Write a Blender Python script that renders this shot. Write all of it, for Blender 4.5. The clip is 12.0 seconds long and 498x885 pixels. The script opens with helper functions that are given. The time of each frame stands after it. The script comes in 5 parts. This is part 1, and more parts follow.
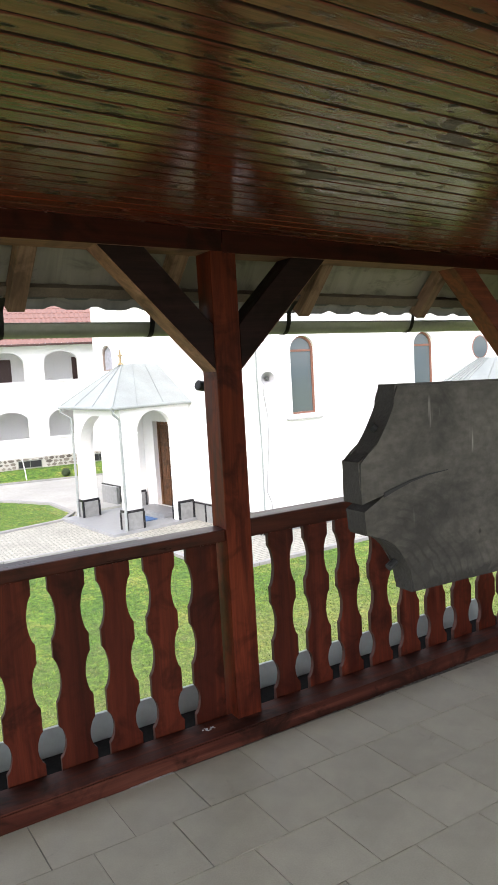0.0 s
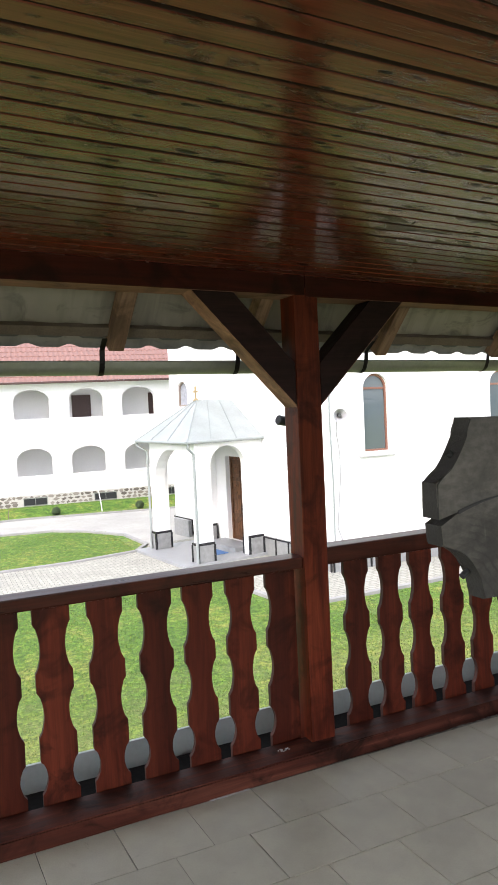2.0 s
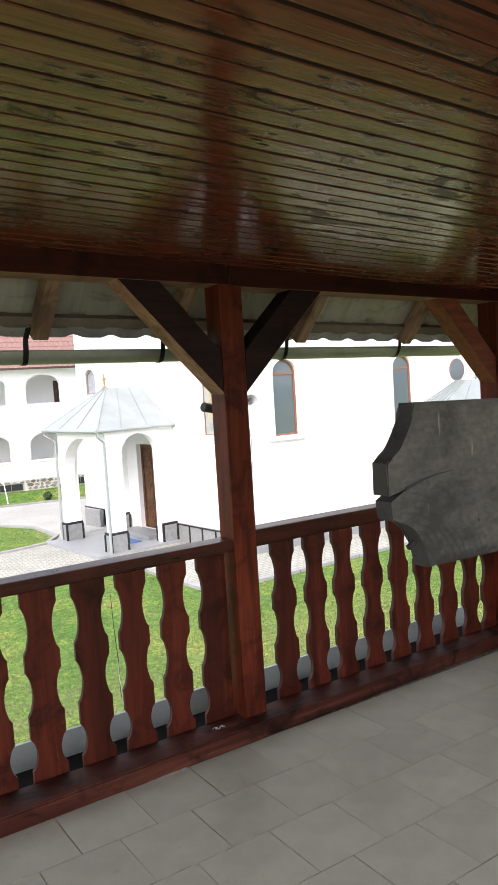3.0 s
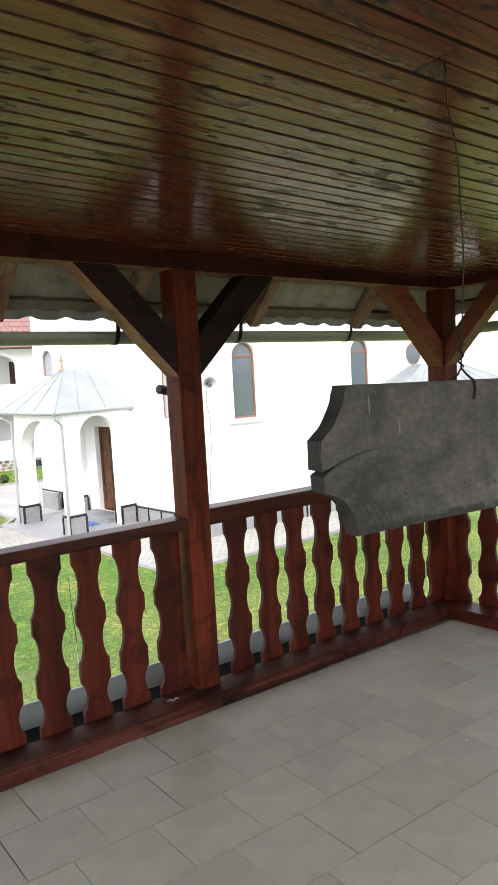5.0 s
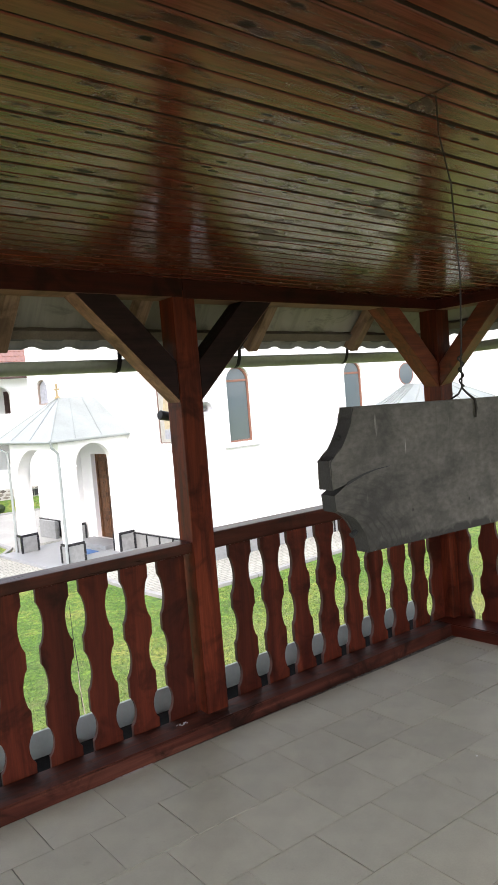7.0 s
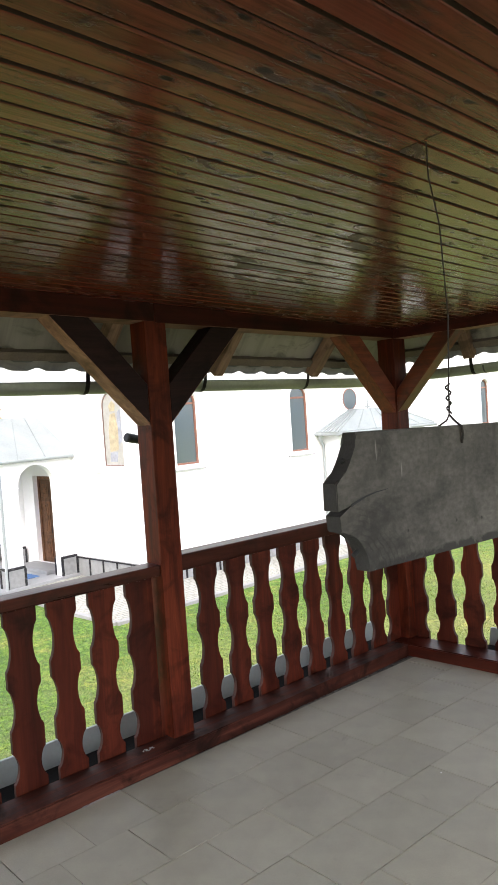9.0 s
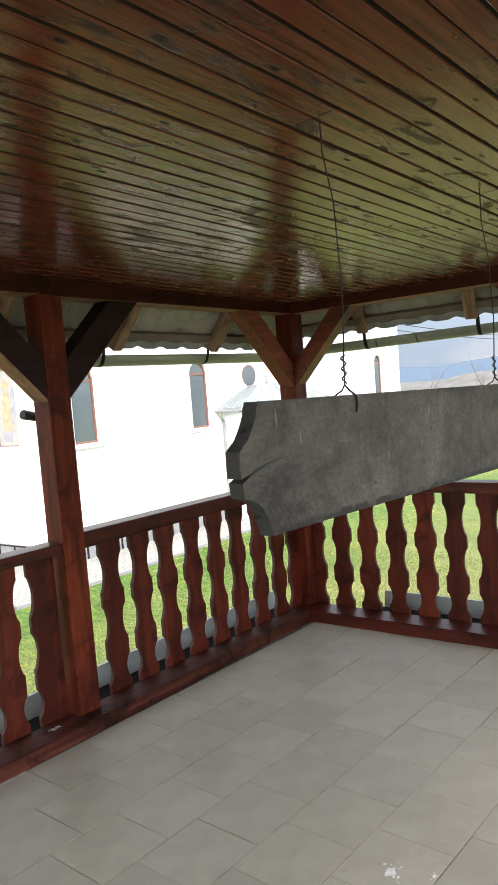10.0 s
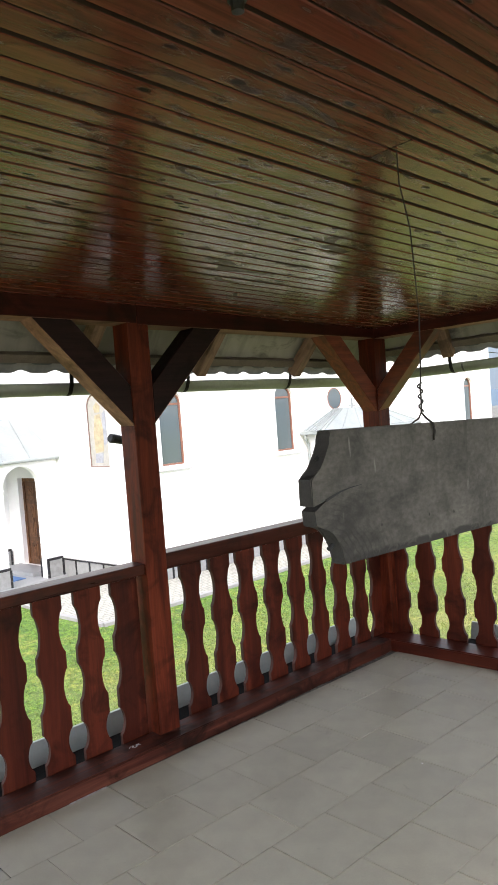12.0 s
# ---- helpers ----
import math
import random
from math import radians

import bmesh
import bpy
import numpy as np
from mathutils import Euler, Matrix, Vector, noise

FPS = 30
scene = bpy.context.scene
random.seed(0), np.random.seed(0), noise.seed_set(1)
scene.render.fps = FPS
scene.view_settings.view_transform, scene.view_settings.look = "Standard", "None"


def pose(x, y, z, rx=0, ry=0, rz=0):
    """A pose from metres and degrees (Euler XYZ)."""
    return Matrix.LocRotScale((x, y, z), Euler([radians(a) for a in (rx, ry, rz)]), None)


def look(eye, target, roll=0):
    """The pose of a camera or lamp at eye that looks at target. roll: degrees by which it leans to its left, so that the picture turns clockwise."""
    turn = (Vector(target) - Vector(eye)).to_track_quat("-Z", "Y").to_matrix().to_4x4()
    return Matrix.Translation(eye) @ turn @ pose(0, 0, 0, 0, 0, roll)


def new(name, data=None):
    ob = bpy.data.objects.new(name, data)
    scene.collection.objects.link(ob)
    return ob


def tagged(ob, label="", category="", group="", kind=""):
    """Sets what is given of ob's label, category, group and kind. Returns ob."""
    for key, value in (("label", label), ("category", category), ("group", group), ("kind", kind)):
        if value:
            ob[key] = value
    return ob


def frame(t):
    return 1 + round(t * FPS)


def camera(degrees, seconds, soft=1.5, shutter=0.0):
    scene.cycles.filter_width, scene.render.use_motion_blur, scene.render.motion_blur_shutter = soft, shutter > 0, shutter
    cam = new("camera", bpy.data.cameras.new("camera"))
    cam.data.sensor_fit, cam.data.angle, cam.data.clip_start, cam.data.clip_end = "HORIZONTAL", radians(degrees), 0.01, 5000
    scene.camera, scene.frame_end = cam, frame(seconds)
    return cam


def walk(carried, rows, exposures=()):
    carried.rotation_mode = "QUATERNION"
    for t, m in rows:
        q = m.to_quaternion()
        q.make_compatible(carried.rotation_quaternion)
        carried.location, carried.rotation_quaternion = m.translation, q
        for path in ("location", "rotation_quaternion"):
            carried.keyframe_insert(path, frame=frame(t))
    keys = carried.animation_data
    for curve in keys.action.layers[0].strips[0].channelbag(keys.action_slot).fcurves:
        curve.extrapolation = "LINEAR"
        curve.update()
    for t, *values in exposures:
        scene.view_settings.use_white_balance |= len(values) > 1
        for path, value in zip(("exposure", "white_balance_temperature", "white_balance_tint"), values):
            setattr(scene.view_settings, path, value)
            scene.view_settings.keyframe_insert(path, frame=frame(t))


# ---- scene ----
cam = camera(38.9, 12.0)
PATH = [
    (0, (-1.625, -2.835, 1.739), (-0.629, -1.112, 1.528), -3.3),
    (0.3, (-1.712, -2.965, 1.727), (-0.729, -1.235, 1.518), -3.6),
    (0.5, (-1.6952, -2.9282, 1.7264), (-0.7132, -1.1975, 1.5253), -2.62),
    (1, (-1.7056, -2.9553, 1.7303), (-0.7421, -1.2075, 1.6009), -3.53),
    (1.5, (-1.7169, -2.9643, 1.7316), (-0.8162, -1.1834, 1.6005), -3.46),
    (2, (-1.7595, -2.9878, 1.7357), (-0.9318, -1.1697, 1.6382), -2.65),
    (2.5, (-1.8509, -2.9971, 1.7455), (-0.9475, -1.2160, 1.6379), -2.97),
    (2.7, (-1.8716, -3.0051, 1.7493), (-0.8931, -1.2658, 1.6189), -2.88),
    (3, (-1.8778, -3.0061, 1.7460), (-0.8253, -1.3121, 1.5959), -3.51),
    (3.5, (-1.8962, -3.0253, 1.7509), (-0.7806, -1.3695, 1.6340), -3.69),
    (5.3, (-1.9108, -3.1359, 1.7441), (-0.7691, -1.5076, 1.5324), -3.09),
    (5.5, (-1.9182, -3.1501, 1.7500), (-0.8034, -1.5012, 1.5538), -3.62),
    (6, (-1.9284, -3.1528, 1.7510), (-0.8799, -1.4586, 1.5770), -4.60),
    (6.5, (-1.9325, -3.1364, 1.7468), (-0.8223, -1.4820, 1.5716), -4.63),
    (7, (-1.9644, -3.1316, 1.7490), (-0.8045, -1.5082, 1.6094), -4.56),
    (9, (-2.1094, -3.0853, 1.7626), (-0.8138, -1.5641, 1.6767), -3.82),
    (9.5, (-2.1094, -3.0849, 1.7628), (-0.7601, -1.6127, 1.6530), -3.27),
    (9.7, (-2.1202, -3.1045, 1.7589), (-0.7159, -1.6858, 1.6361), -3.74),
    (10, (-2.1337, -3.1015, 1.7485), (-0.6447, -1.7772, 1.5781), -4.40),
    (10.3, (-2.1164, -3.1230, 1.7472), (-0.6098, -1.8224, 1.5501), -3.64),
    (10.5, (-2.1002, -3.1153, 1.7493), (-0.6210, -1.7833, 1.5552), -3.57),
    (10.7, (-2.0652, -3.1297, 1.7550), (-0.6443, -1.7343, 1.5711), -2.85),
    (11, (-2.0838, -3.1373, 1.7496), (-0.7311, -1.6736, 1.5830), -3.14),
    (11.5, (-2.0933, -3.1442, 1.7446), (-0.7726, -1.6534, 1.5620), -3.68),
    (12, (-2.1298, -3.1379, 1.7597), (-0.8045, -1.6426, 1.6711), -4.30),
]
walk(cam, [(t, look(eye, target, roll)) for t, eye, target, roll in PATH], exposures=[(0, 0.42, 6900, 20), (3.5, 0.42, 6900, 20), (5.5, 0.47, 6900, 20), (7.2, 0.47, 6900, 20), (9.5, 0.55, 6900, 20), (10.3, 0.7, 6900, 20), (11, 0.66, 6900, 20), (12, 0.56, 6900, 20)])

# ---- light ----
SUN_FROM = Vector((-0.62, -0.55, 0.62)).normalized()
world = bpy.data.worlds.new("sky_world")
scene.world = world
world.use_nodes = True
wn, wl = world.node_tree.nodes, world.node_tree.links
wn.clear()
sky = wn.new("ShaderNodeTexSky")
sky.sky_type = "NISHITA"
sky.sun_disc = False
sky.sun_elevation = math.asin(SUN_FROM.z)
sky.sun_rotation = math.atan2(SUN_FROM.x, SUN_FROM.y)
sky.dust_density = 3.0
w_co = wn.new("ShaderNodeTexCoord")
w_map = wn.new("ShaderNodeMapping")
w_map.inputs["Scale"].default_value = (2.0, 2.0, 7.0)
w_noise = wn.new("ShaderNodeTexNoise")
w_noise.inputs["Scale"].default_value = 1.6
w_noise.inputs["Detail"].default_value = 7
w_ramp = wn.new("ShaderNodeValToRGB")
w_ramp.color_ramp.elements[0].position, w_ramp.color_ramp.elements[0].color = 0.35, (4.4, 6.05, 7.7, 1)
w_ramp.color_ramp.elements[1].position, w_ramp.color_ramp.elements[1].color = 0.68, (9.2, 9.5, 9.8, 1)
w_mix = wn.new("ShaderNodeMixRGB")
w_mix.inputs[0].default_value = 0.75
w_bg = wn.new("ShaderNodeBackground")
w_bg.inputs["Strength"].default_value = 0.12
w_out = wn.new("ShaderNodeOutputWorld")
wl.new(w_co.outputs["Generated"], w_map.inputs["Vector"])
wl.new(w_map.outputs[0], w_noise.inputs["Vector"])
wl.new(w_noise.outputs["Fac"], w_ramp.inputs[0])
wl.new(sky.outputs[0], w_mix.inputs[1])
wl.new(w_ramp.outputs[0], w_mix.inputs[2])
w_dir = wn.new("ShaderNodeVectorMath")
w_dir.operation = "DOT_PRODUCT"
w_dir.inputs[1].default_value = SUN_FROM
w_glow = wn.new("ShaderNodeMapRange")
for i, v in enumerate((-0.75, 1.0, 0.68, 3.4), 1):
    w_glow.inputs[i].default_value = v
w_mul = wn.new("ShaderNodeVectorMath")
w_mul.operation = "SCALE"
wl.new(w_co.outputs["Generated"], w_dir.inputs[0])
wl.new(w_dir.outputs["Value"], w_glow.inputs[0])
wl.new(w_mix.outputs[0], w_mul.inputs[0])
wl.new(w_glow.outputs[0], w_mul.inputs["Scale"])
wl.new(w_mul.outputs[0], w_bg.inputs["Color"])
wl.new(w_bg.outputs[0], w_out.inputs["Surface"])

sun_data = bpy.data.lights.new("sun", "SUN")
sun_data.energy, sun_data.angle, sun_data.color = 1.2, radians(14), (1.0, 0.95, 0.88)
sun = new("sun", sun_data)
sun.matrix_world = look(SUN_FROM * 60, (0, 0, 0))


# ---- materials ----
class Nodes:
    """A small builder for a principled material."""

    def __init__(self, name):
        self.mat = bpy.data.materials.new(name)
        self.mat.use_nodes = True
        self.n, self.l = self.mat.node_tree.nodes, self.mat.node_tree.links
        self.bsdf = self.n["Principled BSDF"]
        self.co = self.n.new("ShaderNodeTexCoord")

    def node(self, kind, links=(), **values):
        nd = self.n.new("ShaderNode" + kind)
        for key, v in values.items():
            nd.inputs[key].default_value = v
        for key, out in links:
            self.l.new(out, nd.inputs[key])
        return nd

    def coords(self, scale=(1, 1, 1), source="Object", offset=None):
        m = self.node("Mapping", [("Vector", self.co.outputs[source])], Scale=scale)
        if offset is not None:
            self.l.new(offset, m.inputs["Location"])
        return m.outputs[0]

    def noise(self, vec, scale=5.0, detail=4.0, rough=0.55, distort=0.0):
        return self.node("TexNoise", [("Vector", vec)], Scale=scale, Detail=detail, Roughness=rough, Distortion=distort).outputs["Fac"]

    def ramp(self, fac, stops):
        r = self.n.new("ShaderNodeValToRGB")
        els = r.color_ramp.elements
        while len(els) < len(stops):
            els.new(0.5)
        for e, (p, c) in zip(els, stops):
            e.position = p
            e.color = (*c, 1) if len(c) == 3 else c
        self.l.new(fac, r.inputs[0])
        return r.outputs[0]

    def grey(self, fac, lo, hi, a=0.0, b=1.0):
        m = self.n.new("ShaderNodeMapRange")
        m.inputs[1].default_value, m.inputs[2].default_value = a, b
        m.inputs[3].default_value, m.inputs[4].default_value = lo, hi
        self.l.new(fac, m.inputs[0])
        return m.outputs[0]

    def mix(self, fac, a, b, mode="MIX"):
        m = self.n.new("ShaderNodeMixRGB")
        m.blend_type = mode
        for i, v in ((0, fac), (1, a), (2, b)):
            if isinstance(v, (int, float)):
                m.inputs[i].default_value = v if i == 0 else (v, v, v, 1)
            elif isinstance(v, tuple):
                m.inputs[i].default_value = (*v, 1)
            else:
                self.l.new(v, m.inputs[i])
        return m.outputs[0]

    def bump(self, height, strength=0.2, distance=0.01):
        b = self.node("Bump", [("Height", height)], Strength=strength, Distance=distance)
        self.l.new(b.outputs[0], self.bsdf.inputs["Normal"])

    def random(self):
        return self.node("ObjectInfo").outputs["Random"]

    def island(self):
        return self.node("NewGeometry").outputs["Random Per Island"]

    def done(self, colour=None, rough=0.5, metal=0.0, **more):
        if colour is not None:
            if isinstance(colour, tuple):
                self.bsdf.inputs["Base Color"].default_value = (*colour, 1)
            else:
                self.l.new(colour, self.bsdf.inputs["Base Color"])
        if isinstance(rough, (int, float)):
            self.bsdf.inputs["Roughness"].default_value = rough
        else:
            self.l.new(rough, self.bsdf.inputs["Roughness"])
        self.bsdf.inputs["Metallic"].default_value = metal
        for key, v in more.items():
            self.bsdf.inputs[key.replace("_", " ")].default_value = v
        return self.mat


def wood(name, dark, mid, light, axis="z", rough=(0.28, 0.5), knots=0.6, per="object", size=1.0, gloss=0.3, smudge=0.7):
    """Varnished softwood with the grain along one axis, knots and worn patches."""
    k = Nodes(name)
    seed = k.random() if per == "object" else k.island()
    off = k.node("CombineXYZ")
    mul = k.node("Math", [(0, seed)])
    mul.operation = "MULTIPLY"
    mul.inputs[1].default_value = 37.0
    for i in range(3):
        k.l.new(mul.outputs[0], off.inputs[i])
    along = {"x": (1.2, 14, 14), "y": (14, 1.2, 14), "z": (14, 14, 1.2)}[axis]
    fine = {"x": (3, 120, 120), "y": (120, 3, 120), "z": (120, 120, 3)}[axis]
    knot = {"x": (1.6, 9, 9), "y": (9, 1.6, 9), "z": (9, 9, 1.6)}[axis]
    v1 = k.coords(tuple(size * a for a in along), offset=off.outputs[0])
    v2 = k.coords(fine, offset=off.outputs[0])
    v3 = k.coords(tuple(size * a for a in knot), offset=off.outputs[0])
    g1 = k.noise(v1, 1.0, 5, 0.6, 1.2)
    g2 = k.noise(v2, 1.0, 3, 0.6, 0.3)
    col = k.ramp(g1, [(0.3, dark), (0.52, mid), (0.75, light)])
    col = k.mix(0.35, col, k.ramp(g2, [(0.3, (0.35, 0.35, 0.35)), (0.7, (1.25, 1.2, 1.15))]), "MULTIPLY")
    vor = k.node("TexVoronoi", [("Vector", v3)], Scale=1.0, Randomness=1.0)
    spot = k.grey(vor.outputs["Distance"], 1.0, 0.0, 0.03, 0.17)
    far = k.noise(k.coords((0.9, 0.9, 0.9), offset=off.outputs[0]), 1.5, 3)
    gate = k.grey(far, 0.0, knots, 0.42, 0.6)
    both = k.node("Math", [(0, spot), (1, gate)])
    both.operation = "MULTIPLY"
    col = k.mix(both.outputs[0], col, tuple(0.25 * c for c in dark))
    smear = k.noise(k.coords((5, 5, 5), offset=off.outputs[0]), 1.0, 4, 0.6, 0.7)
    col = k.mix(k.grey(smear, 0.0, smudge, 0.5, 0.66), col, tuple(0.35 * c for c in dark))
    tint = k.grey(seed, 0.78, 1.18)
    col = k.mix(1.0, col, k.node("CombineColor", [(0, tint), (1, tint), (2, tint)]).outputs[0], "MULTIPLY")
    k.bump(k.mix(0.5, g2, g1), 0.12, 0.004)
    return k.done(col, k.grey(g1, rough[0], rough[1], 0.3, 0.7), Specular_IOR_Level=gloss, Specular_Tint=(1.0, 0.8, 0.66, 1.0))


M_POST = wood("varnished_timber_upright", (0.029, 0.0051, 0.0029), (0.076, 0.0134, 0.006), (0.145, 0.029, 0.0118), "z", rough=(0.42, 0.62), gloss=0.14)
M_POST_X = wood("varnished_timber_lengthwise", (0.03, 0.0055, 0.0026), (0.075, 0.013, 0.005), (0.13, 0.027, 0.009), "x", rough=(0.32, 0.52), gloss=0.36)
M_RAIL = wood("glossy_handrail_timber", (0.021, 0.004, 0.0028), (0.053, 0.0095, 0.0051), (0.09, 0.0185, 0.0086), "x", rough=(0.26, 0.42), gloss=0.24)
M_SILL = wood("scuffed_sill_timber", (0.021, 0.007, 0.005), (0.057, 0.0142, 0.0088), (0.115, 0.04, 0.026), "x", rough=(0.5, 0.8), size=0.8, gloss=0.16, smudge=0.9)
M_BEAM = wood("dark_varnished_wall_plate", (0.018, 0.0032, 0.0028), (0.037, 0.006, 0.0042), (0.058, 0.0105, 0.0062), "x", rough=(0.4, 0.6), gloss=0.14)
M_BALUSTER = wood("varnished_baluster_wood", (0.031, 0.0056, 0.0034), (0.069, 0.0122, 0.006), (0.112, 0.0225, 0.0103), "z", rough=(0.4, 0.62), size=0.7, gloss=0.18, smudge=0.8)
M_BRACE = wood("stained_brace_wood", (0.052, 0.0125, 0.0075), (0.125, 0.03, 0.0165), (0.195, 0.054, 0.03), "x", rough=(0.4, 0.6))
# paler copy of the timber for undersides, outside light painted in
M_LIT_UNDERSIDE = wood("lit_underside_wood", (0.13, 0.064, 0.042), (0.235, 0.122, 0.082), (0.34, 0.19, 0.135), "x", rough=(0.6, 0.8))
M_BRACE_DARK = wood("dark_brace_wood", (0.0085, 0.005, 0.006), (0.018, 0.0092, 0.0095), (0.03, 0.014, 0.0135), "x", rough=(0.45, 0.65), gloss=0.12)
M_RAFTER = wood("raw_rafter_wood", (0.125, 0.075, 0.052), (0.235, 0.148, 0.105), (0.33, 0.222, 0.165), "x", rough=(0.6, 0.85))


def ceiling_material():
    """Dark glossy varnish on knotty pine: the knots and stained patches stay dull."""
    k = Nodes("varnished_ceiling_pine")
    seed = k.island()
    mul = k.node("Math", [(0, seed)])
    mul.operation = "MULTIPLY"
    mul.inputs[1].default_value = 53.0
    off = k.node("CombineXYZ", [(0, mul.outputs[0]), (2, mul.outputs[0])])
    grain = k.noise(k.coords((0.9, 26, 10), offset=off.outputs[0]), 1.0, 5, 0.6, 1.6)
    fine = k.noise(k.coords((5, 190, 30), offset=off.outputs[0]), 1.0, 3, 0.6, 0.4)
    patch = k.noise(k.coords((3.6, 9, 3), offset=off.outputs[0]), 1.0, 5, 0.62, 1.0)
    warp = k.noise(k.coords((7, 16, 6), offset=off.outputs[0]), 1.0, 3, 0.6)
    vec = k.node("VectorMath", [(0, k.coords((5.4, 14.6, 3), offset=off.outputs[0])), (1, k.mix(1.0, (0.0, 0.0, 0.0), warp, "ADD"))])
    vor = k.node("TexVoronoi", [("Vector", vec.outputs[0])], Scale=1.0, Randomness=1.0)
    dist = vor.outputs["Distance"]
    some = k.grey(k.noise(k.coords((1.3, 5, 2), offset=off.outputs[0]), 1.0, 2), 0.0, 1.0, 0.33, 0.44)
    core = k.node("Math", [(0, k.grey(dist, 1.0, 0.0, 0.09, 0.2)), (1, some)])
    halo = k.node("Math", [(0, k.grey(dist, 1.0, 0.0, 0.2, 0.5)), (1, some)])
    core.operation = halo.operation = "MULTIPLY"
    dull = k.grey(patch, 0.0, 0.8, 0.55, 0.65)
    col = k.ramp(grain, [(0.3, (0.055, 0.0145, 0.010)), (0.52, (0.118, 0.032, 0.022)), (0.75, (0.185, 0.056, 0.038))])
    col = k.mix(k.grey(seed, 0.0, 0.75, 0.62, 0.95), col, (0.13, 0.023, 0.011))
    col = k.mix(0.45, col, k.ramp(fine, [(0.3, (0.45, 0.42, 0.4)), (0.7, (1.25, 1.2, 1.15))]), "MULTIPLY")
    col = k.mix(dull, col, (0.016, 0.006, 0.0035))
    rings = k.node("Math", [(0, dist)])
    rings.operation = "MULTIPLY"
    rings.inputs[1].default_value = 95.0
    sine = k.node("Math", [(0, rings.outputs[0])])
    sine.operation = "SINE"
    ringed = k.node("Math", [(0, k.grey(sine.outputs[0], 0.0, 0.45, 0.0, 0.8)), (1, halo.outputs[0])])
    ringed.operation = "MULTIPLY"
    col = k.mix(ringed.outputs[0], col, (0.016, 0.006, 0.003))
    col = k.mix(core.outputs[0], col, (0.006, 0.003, 0.002))
    small = k.node("TexVoronoi", [("Vector", k.coords((7.0, 21.0, 4), offset=off.outputs[0]))], Scale=1.0, Randomness=1.0)
    dots = k.node("Math", [(0, k.grey(small.outputs["Distance"], 1.0, 0.0, 0.10, 0.19)), (1, k.grey(k.noise(k.coords((3, 9, 2), offset=off.outputs[0]), 1.0, 2), 0.0, 1.0, 0.45, 0.53))])
    dots.operation = "MULTIPLY"
    col = k.mix(dots.outputs[0], col, (0.008, 0.004, 0.003))
    wear = k.mix(1.0, k.mix(1.0, k.mix(1.0, dull, dots.outputs[0], "ADD"), core.outputs[0], "ADD"), ringed.outputs[0], "ADD")
    rough = k.grey(wear, 0.13, 0.4, 0.0, 1.0)
    k.l.new(k.grey(wear, 0.5, 0.1, 0.0, 1.0), k.bsdf.inputs["Specular IOR Level"])
    crinkle = k.node("Math", [(0, k.noise(k.coords((34, 150, 20), offset=off.outputs[0]), 1.0, 3, 0.6, 1.5)), (1, k.mix(1.0, halo.outputs[0], dull, "ADD"))])
    crinkle.operation = "MULTIPLY"
    crinkle = k.node("Math", [(0, crinkle.outputs[0])])
    crinkle.operation = "MULTIPLY"
    crinkle.inputs[1].default_value = 2.2
    relief = k.mix(0.35, k.mix(0.4, grain, fine), k.grey(dist, 0.0, 1.0, 0.0, 0.25))
    k.bump(k.mix(1.0, relief, crinkle.outputs[0], "ADD"), 0.13, 0.003)
    brushed = k.noise(k.coords((4, 420, 40), offset=off.outputs[0]), 1.0, 2, 0.5)
    over = k.node("Bump", [("Height", brushed), ("Normal", k.bsdf.inputs["Normal"].links[0].from_socket)], Strength=1.0, Distance=0.00028)
    k.l.new(over.outputs[0], k.bsdf.inputs["Normal"])
    return k.done(col, rough, Specular_Tint=(1.0, 0.64, 0.53, 1.0))


M_CEIL = ceiling_material()

def plain(name, colour, rough=0.6, metal=0.0, scale=6.0, amount=0.12, bump=0.1, source="Object", **more):
    """A surface with soft stains and a fine grain over one base colour."""
    k = Nodes(name)
    v = k.coords((1, 1, 1), source)
    big, small = k.noise(v, scale, 5), k.noise(v, scale * 14, 3)
    lo = tuple(c * (1 - amount) for c in colour)
    hi = tuple(min(1.0, c * (1 + amount)) for c in colour)
    col = k.ramp(k.mix(0.35, big, small), [(0.32, lo), (0.68, hi)])
    k.bump(small, bump, 0.004)
    return k.done(col, k.grey(big, max(0.02, rough - 0.1), min(1, rough + 0.1)), metal, **more)


M_WALL = plain("white_lime_plaster", (0.80, 0.80, 0.79), 0.9, scale=0.8, amount=0.03, bump=0.15)
M_INNER = plain("shaded_plaster", (0.76, 0.75, 0.73), 0.9, scale=0.8, amount=0.05, bump=0.1)
M_GROOVE = plain("dark_groove_wood", (0.022, 0.007, 0.004), 0.8, scale=9, amount=0.3)
M_GROUT = plain("grey_grout", (0.115, 0.108, 0.094), 0.95, scale=4, amount=0.7)
M_ZINC = plain("pale_zinc_sheet", (0.272, 0.298, 0.29), 0.5, 0.1, scale=1.5, amount=0.14, bump=0.03)
M_GUTTER = plain("grey_painted_gutter", (0.225, 0.245, 0.215), 0.3, 0.35, scale=3.0, amount=0.18, bump=0.03)
# gutter joint sealant, and the painted shadow line in the roof sheet's fold
M_GUTTER_DARK = plain("dark_sealant_and_fold_shadow", (0.07, 0.075, 0.07), 0.5, amount=0.2)
M_APRON = plain("grey_metal_flashing", (0.285, 0.325, 0.30), 0.6, 0.0, scale=3.0, amount=0.1, bump=0.02)
M_BLACK = plain("black_painted_metal", (0.012, 0.012, 0.013), 0.45, 0.3, amount=0.3)
M_DARK = plain("dark_interior", (0.012, 0.013, 0.014), 0.7)
